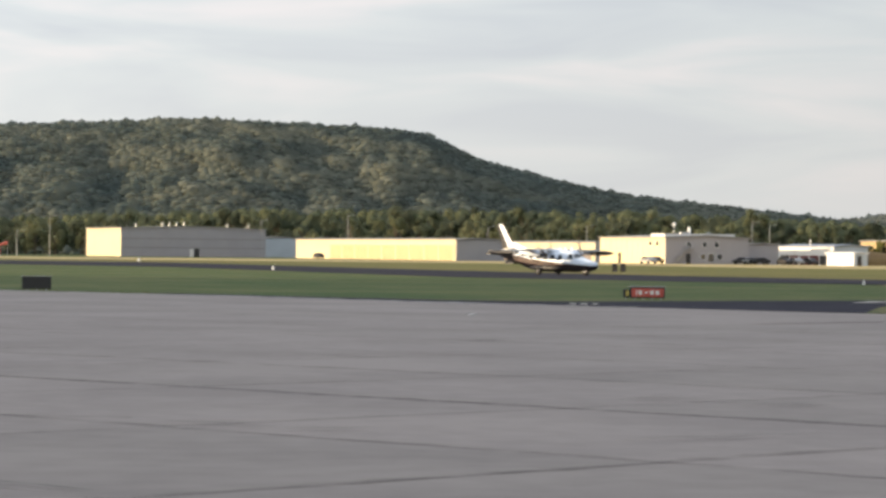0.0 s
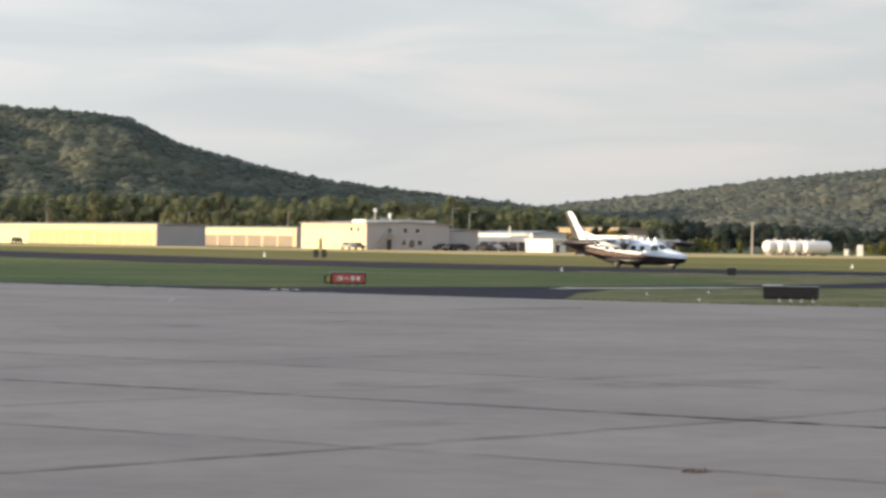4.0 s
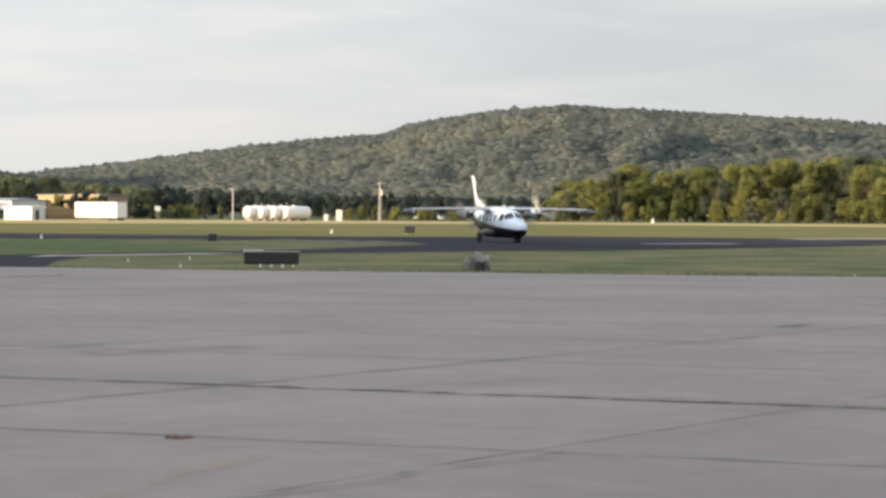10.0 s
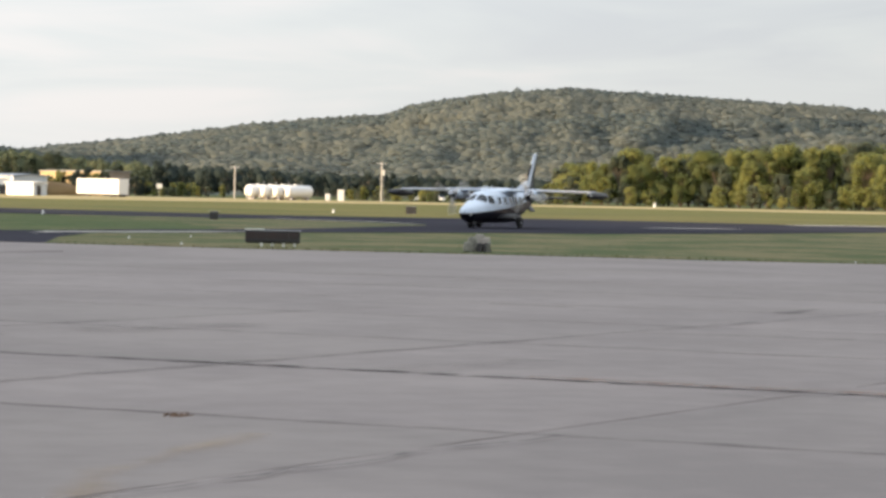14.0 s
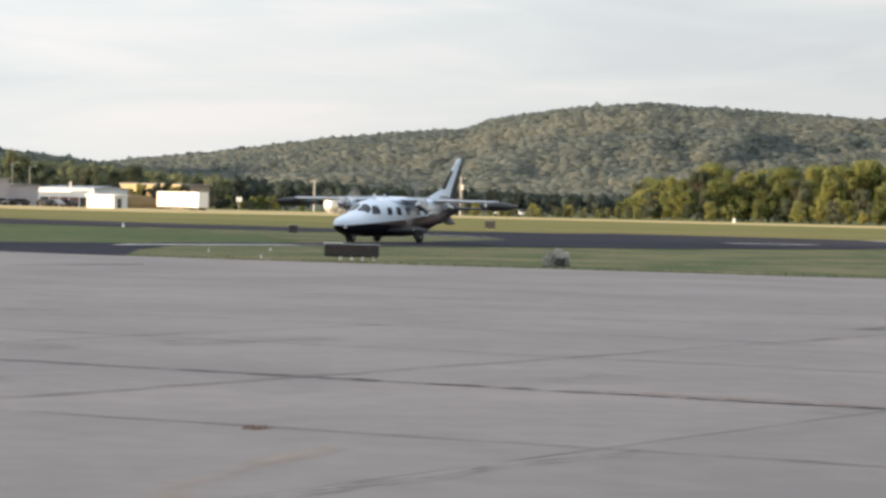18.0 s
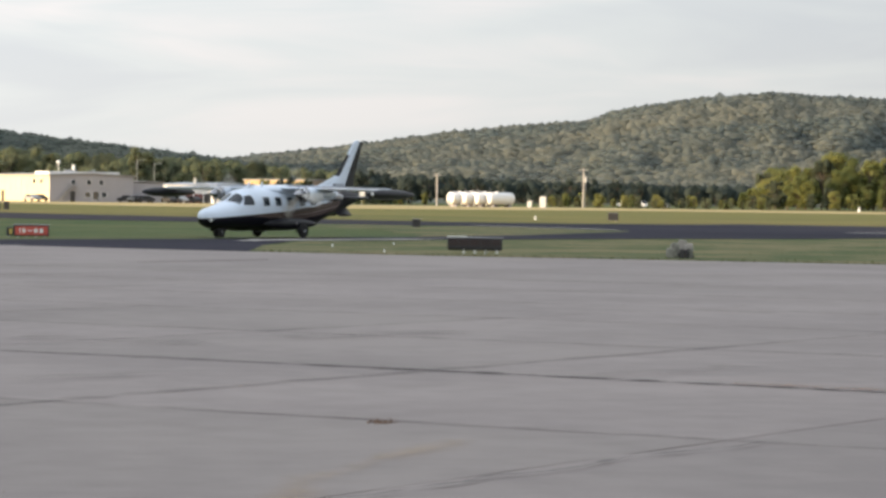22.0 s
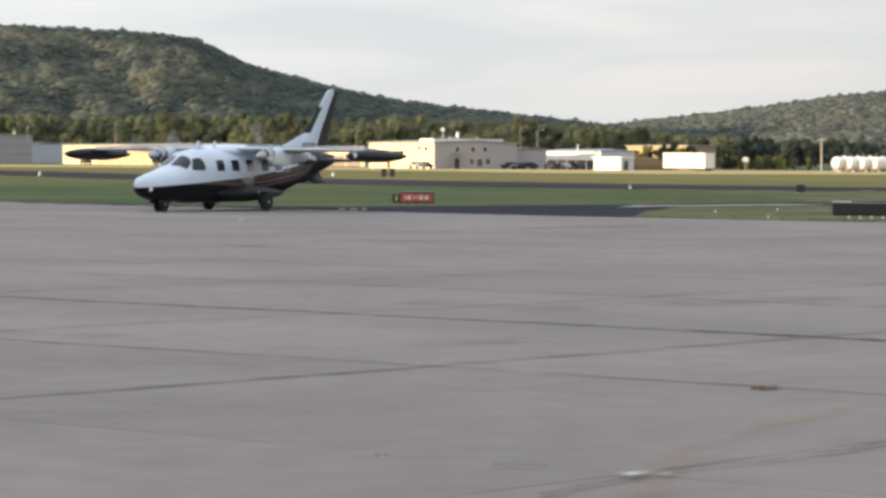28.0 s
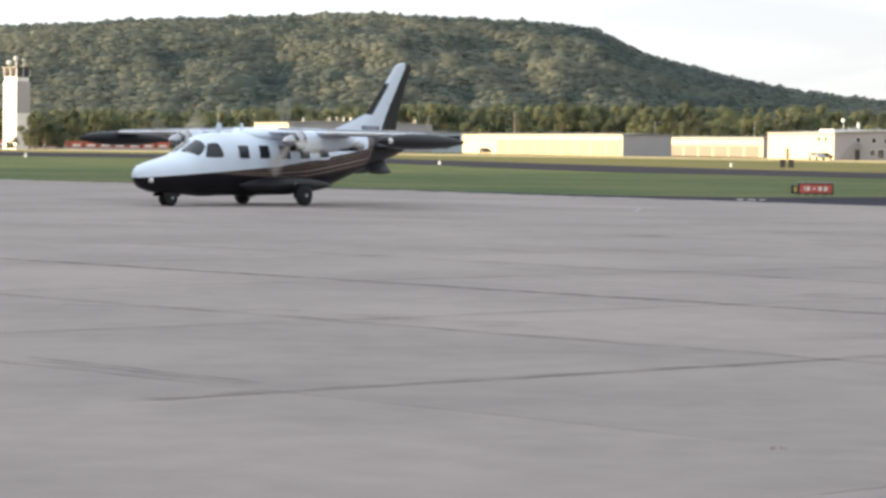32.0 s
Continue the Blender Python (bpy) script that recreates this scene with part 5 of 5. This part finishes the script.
        # wheel fairing, leg, door and wheel of the main gear
        bm = loft([[(x, s * .68 + q * .30 * math.cos(a), .60 + q * .27 * math.sin(a)) for a in np.linspace(0, 2 * math.pi, 18, endpoint=False)]
                   for x, q in ((2.0, .05), (1.6, .55), (.9, .95), (.1, 1.0), (-.7, .9), (-1.5, .5), (-2.0, .05))])
        part("gear_fairing", bm, PLANE_BLACK, p, "black undercarriage fairing", smooth=True)
        bm = tube((-.05, s * .85, .70), (-.15, s * 1.16, .34), .075, .06, 10)
        add_tube(bm, (-.60, s * .80, .66), (-.18, s * 1.14, .40), .045, .04, 8)
        add_tube(bm, (-.15, s * 1.05, .31), (-.15, s * 1.28, .31), .05, .05, 8)
        part("gear_leg", bm, PLANE_GREY, p)
        part("gear_door", box(-.51, .15, s * 1.00 - .015, s * 1.00 + .015, .44, .88, .012, Matrix.Rotation(radians(-12 * s), 4, "X")), PLANE_BLACK, p, "black undercarriage door")
        wheels.append(make_wheel(p, -.15, s * 1.22, .31, .20))
    part("nose_leg", tube((4.18, 0, .75), (4.13, 0, .22), .06, .05, 10), PLANE_GREY, p)
    part("nose_fork", box(4.06, 4.20, -.17, .17, .20, .27, .02), PLANE_GREY, p)
    for s in (1, -1):
        wheels.append(make_wheel(p, 4.13, s * .11, .235, .13))
        part("nose_gear_door", box(3.85, 4.5, s * .20 - .012, s * .20 + .012, .28, .60, .01), PLANE_BLACK, p)
    bm = bmesh.new()
    bmesh.ops.create_uvsphere(bm, u_segments=12, v_segments=8, radius=.075, matrix=Matrix.Translation(skin(5.12, -14)))
    part("nose_light", bm, LAMP_LENS, p, "clear nose light")
    for x, y in ((2.45, .18), (2.05, -.15), (1.3, 0.0)):
        bm = loft([[(x, y - .012, 2.03), (x, y + .012, 2.03), (x - .19, y + .012, 2.03), (x - .19, y - .012, 2.03)],
                   [(x - .07, y - .008, 2.36), (x - .07, y + .008, 2.36), (x - .16, y + .008, 2.36), (x - .16, y - .008, 2.36)]])
        part("antenna", bm, PLANE_WHITE, p, "white blade antenna")
    part("antenna", tube((.9, 0, .32), (.9, 0, .20), .02, .02, 6), PLANE_GREY, p)
    part("beacon", tube((-5.7, 0, 4.23), (-6.0, 0, 4.28), .05, .03, 8), PLANE_WHITE, p)
    return p, spins, wheels


PLANE, SPINS, WHEELS = make_plane()


# ---- signs and markers of the airfield ----
def face_eye(x, y, turn=0.0):
    return Matrix.Translation((x, y, 0)) @ Matrix.Rotation(math.atan2(y, x) - math.pi / 2 + radians(turn), 4, "Z")


def make_sign(x, y, w, h, z0, label, face, turn=0.0, bars=(), legs=4, pale=0.0):
    s = thing("airfield_sign", face_eye(x, y, turn), label, "sign", "airfield signs")
    body = part("sign_box", box(-w / 2, w / 2, -.11, .11, z0, z0 + h, .07 if pale else .03), DARK_METAL, s)
    if face:
        part("sign_face", box(-w / 2 + .06, w / 2 - .06, -.125, -.113, z0 + .05, z0 + h - .05), face, body)
    for x0, x1, a, b in bars:
        part("lettering_bar", box(x0, x1, -.135, -.127, z0 + a, z0 + b), SIGN_WHITE, body)
    part("cap", box(-w / 2 - .02, w / 2 + .02, -.13, .13, z0 + h + .002, z0 + h + .03, .01), GALV, body)
    if pale:
        part("cap_strip", box(-w / 2, -w / 2 + w * pale, -.14, .14, z0 + h + .032, z0 + h + .065, .01), SIGN_WHITE, body)
        part("back_panel", box(-w / 2 + .05, w / 2 - .05, -.125, -.113, z0 + .16, z0 + h - .04), RUSTY_BLACK, body)
        for k in range(1, 5):
            part("frame_bar", box(-w / 2 + w * k / 5 - .012, -w / 2 + w * k / 5 + .012, -.14, -.127, z0 + .03, z0 + h - .02), DARK_METAL, body)
    for k in range(1 if pale else 0, legs):
        q = -w / 2 + w * (k + .5) / legs
        part("leg", tube((q, -.05, 0.0), (q, -.05, z0 + .02), .045, .035, 8), SIGN_WHITE if pale else GALV, s)
    return s


make_sign(8.38, 111.0, 1.44, .45, .04, "faded red mandatory holding sign with worn white lettering", RED_SIGN, 6,
          [(-.48, -.43, .14, .31), (-.37, -.24, .14, .31), (-.14, .02, .20, .25), (.10, .25, .14, .31), (.33, .47, .14, .31)])
lamp_box = thing("sign_lamp", face_eye(7.52, 111.05), "yellow and black lamp box beside the red sign", "lamp")
part("housing", box(-.13, .13, -.12, .12, .06, .40, .03), DARK_METAL, lamp_box)
part("lens", box(-.02, .10, -.135, -.122, .12, .34, .005), YELLOW_PAINT, lamp_box, "yellow lens")
part("foot", tube((0, 0, .02), (0, 0, .06), .06, .06, 8), GALV, lamp_box)
make_sign(20.9, 86.2, 1.80, .40, .11, "black back of a long airfield guidance sign", None, -4, legs=5, pale=.34)
make_sign(-17.75, 118.6, 1.28, .54, .05, "black back of an airfield guidance sign", None, 14, legs=3)
make_sign(35.1, 159.8, .50, .46, .06, "small black runway distance marker", None, legs=2)
make_sign(66.5, 224.0, .90, .66, .10, "dark runway marker sign seen from behind", None, legs=2)
for dx in (-.42, .42):
    make_sign(18.0 + dx, 277.3, .55, .82, .06, "one of a pair of dark marker signs", None, legs=2)


def make_light(x, y, s=1.0):
    t = thing("runway_light", Matrix.Translation((x, y, 0)), "small white runway edge light on a cone", "light", "runway edge lights")
    part("cone", tube((0, 0, 0), (0, 0, .30 * s), .20 * s, .10 * s, 12), SIGN_WHITE, t)
    bm = bmesh.new()
    bmesh.ops.create_uvsphere(bm, u_segments=12, v_segments=8, radius=.13 * s, matrix=Matrix.Translation((0, 0, .38 * s)))
    part("globe", bm, LAMP_LENS, t, smooth=True)


for x, y, s in ((27.7, 178.5, .55), (12.8, 287, .9), (-16.5, 264, .85), (-47.5, 424, 1.2), (62.5, 235, .7), (-66, 304, 1.0),
                (18.0, 96.0, .22), (21.2, 100.5, .22), (18.0, 86.8, .22), (36.0, 74.2, .15), (232, 584, 2.2)):
    make_light(x, y, s)


def make_stone_marker():
    """Weathered concrete blocks lying close together, with dark pieces between them."""
    t = thing("concrete_marker", face_eye(26.55, 81.88), "weathered pale concrete blocks with dark pieces for the holes", "marker")
    rng = random.Random(4)
    for x, y, w, h, mat in ((-.31, .08, .24, .34, STONE), (-.16, .14, .26, .48, STONE), (.05, .18, .28, .56, PALE_ROAD), (.25, .10, .26, .47, PALE_ROAD), (.33, -.05, .14, .30, STONE)):
        bm = box(x - w / 2, x + w / 2, y - .14, y + .14, 0, h, .05)
        for v in bm.verts:
            v.co += Vector((rng.uniform(-.045, .045), rng.uniform(-.03, .03), rng.uniform(-.06, .04) if v.co.z > .1 else 0))
        part("block", bm, mat, t)
    # dark pieces added to stand for the shaded holes between the blocks
    part("dark_hole_piece", box(-.04, .12, -.20, .02, 0, .30, .02), DARK_METAL, t)
    part("dark_hole_piece", box(.16, .26, -.19, -.03, 0, .22, .02), DARK_METAL, t)
    part("pipe", tube((-.10, -.08, .12), (.30, -.10, .30), .035, .035, 8), DARK_METAL, t)


make_stone_marker()


# ---- apron slabs ----
def make_slabs():
    u, v = Vector((0.758, -0.652, 0)), Vector((0.730, 0.683, 0))
    su, sv = 6.12, 5.72
    o = Vector((6.07, 26.88, 0))
    shapes = []
    rng = random.Random(8)
    for k in range(5):
        bm = bmesh.new()
        g = .005 + .004 * (k % 3)
        edge = []
        cs = [(g, g), (su - g, g), (su - g, sv - g), (g, sv - g)]
        for (x0, y0), (x1, y1) in zip(cs, cs[1:] + cs[:1]):
            for q in range(7):
                f = q / 7
                j = rng.uniform(-.016, .016) if q else 0
                edge.append((x0 + (x1 - x0) * f + (j if x0 == x1 else 0), y0 + (y1 - y0) * f + (j if y0 == y1 else 0)))
        top = [bm.verts.new((u * a + v * b) + Vector((0, 0, .045))) for a, b in edge]
        low = [bm.verts.new((u * a + v * b) + Vector((0, 0, .020))) for a, b in edge]
        bm.faces.new(top)
        for i in range(len(top)):
            j = (i + 1) % len(top)
            bm.faces.new((low[i], low[j], top[j], top[i]))
        bmesh.ops.recalc_face_normals(bm, faces=bm.faces)
        me = bpy.data.meshes.new("slab")
        bm.to_mesh(me)
        bm.free()
        me.materials.append(CONCRETE)
        shapes.append(me)
    n = 0
    for i in range(-18, 14):
        for j in range(-9, 9):
            p = o + u * (i * su) + v * (j * sv)
            c = p + u * su / 2 + v * sv / 2
            if c.y < 6 or c.x + c.y > 82 or abs(c.x - c.y * .12) > 7 + c.y * .36:
                continue
            ob = new("slab", shapes[(i * 7 + j * 3) % 5])
            ob.parent, ob.location = apron, (p.x, p.y, 0)
            n += 1
    sheet("joint_bed", [(-14, 6), (-24, 70), (-12, 84), (8, 66), (34, 38), (20, 6)], 0.036, JOINT, "dark tar in the joints of the apron", "joint filler")
    return n


make_slabs()


def ribbon(name, pts, width, mat, label, category, z=0.052, wobble=0.04, seed=1):
    """A thin uneven strip laid along a line on the ground."""
    rng = random.Random(seed)
    pts = [Vector((x, y, 0)) for x, y in pts]
    line = []
    for a, b in zip(pts, pts[1:]):
        n = max(2, int((b - a).length / 0.45))
        line += [a.lerp(b, k / n) for k in range(n)]
    line.append(pts[-1])
    verts, faces = [], []
    for k, p in enumerate(line):
        way = (line[min(k + 1, len(line) - 1)] - line[max(k - 1, 0)]).normalized()
        side = Vector((-way.y, way.x, 0))
        off = rng.uniform(-wobble, wobble)
        w = width * rng.uniform(0.45, 1.25) / 2
        verts += [tuple(p + side * (off - w) + Vector((0, 0, z))), tuple(p + side * (off + w) + Vector((0, 0, z)))]
        if k:
            faces.append((2 * k - 2, 2 * k, 2 * k + 1, 2 * k - 1))
    me = bpy.data.meshes.new(name)
    me.from_pydata(verts, [], faces)
    across = me.uv_layers.new(name="across")
    for loop in me.loops:
        across.data[loop.index].uv = (float(loop.vertex_index % 2), 0.5)
    me.materials.append(mat)
    me.update()
    if me.polygons[0].normal.z < 0:
        me.flip_normals()
    return tagged(new(name, me), label, category, kind="structure")


U, V, O = Vector((0.758, -0.652, 0)), Vector((0.730, 0.683, 0)), Vector((6.07, 26.88, 0))


# the joints that have opened and been filled with tar
for n, (a, b, w) in enumerate((((-3.4, 0), (2.4, 0), .42), ((-.1, 0), (1.25, 0), .46), ((0, -2.2), (0, 1.4), .40), ((-4, -1), (1.5, -1), .34), ((-4, 1), (2, 1), .36),
                               ((-1, -2), (-1, 2.2), .18), ((-2, -1.2), (-2, 2), .18), ((-3.6, 2), (2.2, 2), .26), ((-5, 3), (2.4, 3), .26), ((-3, -2), (-.8, -2), .26), ((2, -1), (2, 2.5), .2),
                               ((-6, 4), (2.4, 4), .3), ((-7, 5), (2.6, 5), .3), ((-3, 0), (-3, 4), .2), ((-4, 0), (-4, 5), .2), ((1, 1), (1, 6), .2), ((0, 1.4), (0, 6), .16))):
    pa, pb = O + U * a[0] * 6.12 + V * a[1] * 5.72, O + U * b[0] * 6.12 + V * b[1] * 5.72
    ribbon("tar_joint", [(pa.x, pa.y), (pb.x, pb.y)], w, TAR_STAIN if n in (0, 1, 9) else FAINT_TAR, "dark tar-filled joint of the apron", "joint", .049 + .0008 * n, seed=n)
ribbon("rust_streak", [(8.6, 24.78), (9.66, 23.86), (10.6, 23.03), (11.4, 22.35)], .26, RUST_STAIN, "rusty streak along a joint", "stain", .066, seed=31)
ribbon("crack", [(-4.6, 21.5), (-3.7, 20.7), (-2.5, 19.5)], .13, TAR_STAIN, "thin crack in the apron", "crack", .066, seed=32)
ribbon("crack", [(-5.8, 28.6), (-4.4, 28.3), (-3.2, 28.1)], .2, FAINT_TAR, "thin crack in the apron", "crack", .0663, seed=47)
ribbon("faded_line", [(2.20, 13.6), (2.30, 14.1), (2.56, 14.99), (2.97, 16.49), (3.57, 17.46), (4.51, 18.95)], .40, ORANGE_STAIN, "faded orange taxi line on concrete", "marking", .067, seed=33)
ribbon("crack", [(1.73, 13.97), (2.43, 14.78), (3.18, 15.55), (4.17, 16.47), (5.6, 17.7), (6.7, 18.6)], .13, TAR_STAIN, "thin crack in the apron", "crack", .068, wobble=.09, seed=34)
ribbon("crack", [(1.60, 15.36), (1.92, 15.32)], .12, TAR_STAIN, "thin crack in the apron", "crack", .069, seed=35)
ribbon("patch", [(2.25, 14.85), (2.56, 14.93)], .28, PALE_STAIN, "pale repaired patch of concrete", "patch", .0665, seed=36)
ribbon("pale_apron_edge", [(-64, 155), (-26.4, 120.2), (-18.8, 114.8), (-8.6, 106.3), (0.3, 96.4), (6.6, 90.7)], 1.6, PALE_EDGE, "pale worn edge of the apron", "edge", .05, seed=45)
ribbon("edge_soil", [(13.4, 85.4), (18.5, 81.7), (25.5, 78.2), (31.3, 74.7), (36.8, 72.3), (60, 61.5)], .9, SOIL_STAIN, "dark soil creeping over the apron edge", "soil", .051, wobble=.2, seed=46)
rng_stain = random.Random(77)
for n in range(14):
    d, a = rng_stain.uniform(24, 62), rng_stain.uniform(-11, 25)
    c = bearing(a, d)
    l, w = rng_stain.uniform(.8, 2.6), rng_stain.uniform(.7, 1.6)
    t = rng_stain.choice((-.71, -.68, .75, -.60))
    ribbon("oil_stain", [(c.x - l / 2, c.y - t * l / 2), (c.x + l / 2, c.y + t * l / 2)], w, OIL_STAIN, "dark oil stain on the apron", "stain", .0695 + .0006 * n, seed=50 + n)
ribbon("oil_stain", [(17.6, 38.8), (18.9, 40.4)], .60, TAR_STAIN, "dark oil stain on the apron", "stain", .0665, seed=37)
ribbon("oil_stain", [(15.3, 35.4), (15.9, 35.9)], .40, TAR_STAIN, "dark oil stain on the apron", "stain", .0665, seed=38)
ribbon("paint_mark", [(.75, 76.9), (.9, 79.2)], .45, PALE_STAIN, "worn white paint mark on the apron", "marking", .05, seed=39)
for n, (x, y) in enumerate(((4.6, 96.4), (5.0, 96.3), (5.4, 96.2))):
    ribbon("paint_mark", [(x - .05, y - 1.1), (x + .1, y + 1.1)], .30, PALE_ROAD, "worn white holding mark on asphalt", "marking", .05, seed=40 + n)


def make_tuft(name, x, y, n, size, mat, label, seed):
    """A small clump of blades growing from a joint."""
    rng = random.Random(seed)
    verts, faces = [], []
    for k in range(n):
        a, r = rng.uniform(0, 6.28), rng.uniform(0, size)
        b = Vector((x + math.cos(a) * r * 1.6, y + math.sin(a) * r, .045))
        lean = Vector((rng.uniform(-.5, .5), rng.uniform(-.5, .5), 1)) * rng.uniform(.4, 1.0) * size * .5
        side = Vector((math.cos(a + 1.2), math.sin(a + 1.2), 0)) * size * .10
        i = len(verts)
        verts += [tuple(b - side), tuple(b + side), tuple(b + lean)]
        faces.append((i, i + 1, i + 2))
    me = bpy.data.meshes.new(name)
    me.from_pydata(verts, [], faces)
    me.materials.append(mat)
    return tagged(new(name, me), label, "weed", kind="stuff")


make_tuft("weed", 4.27, 20.65, 60, .095, RUST, "dry brown weed in an apron joint", 1)
make_tuft("weed", 1.0, 16.0, 14, .05, RUST, "dry weed in an apron joint", 3)


def make_edge_grass():
    """Longer grass along the edge of the apron and scattered over the near verge."""
    rng = random.Random(12)
    edge = [(-26.5, 121), (-18.8, 115.5), (-12.5, 111.5), None, (13.4, 85.2), (18.5, 81.5), (25.5, 78), (31.3, 74.5), (36.8, 72.1), (50, 66)]
    verts, faces = [], []

    def blade(x, y, h):
        a = rng.uniform(0, 3.14)
        c, s = math.cos(a) * h * .22, math.sin(a) * h * .22
        i = len(verts)
        verts.extend([(x - c, y - s, 0.0), (x + c, y + s, 0.0), (x + rng.uniform(-.4, .4) * h, y + rng.uniform(-.4, .4) * h, h)])
        faces.append((i, i + 1, i + 2))

    for p, q in zip(edge, edge[1:]):
        if p is None or q is None:
            continue
        n = int(math.hypot(q[0] - p[0], q[1] - p[1]) * 34)
        for k in range(n):
            f = rng.random()
            o = abs(rng.gauss(0, 1.1))
            blade(p[0] + (q[0] - p[0]) * f + o * .6, p[1] + (q[1] - p[1]) * f + o * .8, rng.uniform(.03, .12))
    for k in range(1600):
        x = rng.uniform(14, 60)
        y = 86 - (x - 13) * .55 + rng.uniform(0, 42)
        if noise.noise(Vector((x * .22, y * .09, 3))) > -.05 and y < 84 + (x - 13) * 1.0 + 6:
            blade(x, y, rng.uniform(.03, .08))
    me = bpy.data.meshes.new("verge_grass")
    me.from_pydata(verts, [], faces)
    me.materials.append(VERGE_BLADES)
    tagged(new("verge_grass", me), "longer tufty grass along the apron's edge", "grass", kind="stuff")


make_edge_grass()


# ---- what moves ----
PLANE_ROWS = [
    (0, 9.05, 229.55, -45.5), (1, 16.96, 222.0, -45.0), (2, 24.25, 214.74, -45.7), (3, 30.78, 207.74, -46.8), (4.5, 38.9, 198.4, -49.9), (6, 45.9, 188.4, -55.3),
    (7, 49.74, 182.64, -63.5), (8, 52.27, 176.43, -72.1), (9, 53.86, 170.16, -81.0), (10, 54.54, 163.91, -91.7), (11, 54.05, 158.01, -102.8), (12, 52.7, 153.1, -112.8),
    (13, 50.68, 148.41, -121.9), (14.5, 46.44, 142.6, -131.5), (17, 37.38, 133.22, -135.3), (19, 29.96, 125.84, -137.5), (21, 22.71, 118.69, -136.3), (23, 15.79, 111.56, -134.6),
    (25, 9.36, 104.47, -129.0), (28, 0.8, 93.27, -126.4), (30, -4.63, 85.87, -125.6), (32, -9.84, 78.35, -125.9),
]


def motions():
    walk(PLANE, [(t, pose(x, y, 0.03, 0, 0, a)) for t, x, y, a in PLANE_ROWS])
    for k, prop in enumerate(SPINS):
        y = prop.location.y
        walk(prop, [(n / 30, pose(1.52, y, 1.86, 18 + 47 * k + n * 78)) for n in range(961)])
    # the wheels turn with the way that the aircraft makes
    way = [0.0]
    for (t0, x0, y0, a0), (t1, x1, y1, a1) in zip(PLANE_ROWS, PLANE_ROWS[1:]):
        way.append(way[-1] + math.hypot(x1 - x0, y1 - y0))
    for ob in WHEELS:
        r, at = ob.location.z, ob.location.copy()
        walk(ob, [(n / 30, pose(at.x, at.y, at.z, 0, math.degrees(float(np.interp(n / 30, [q[0] for q in PLANE_ROWS], way)) / r), 0)) for n in range(961)])


motions()
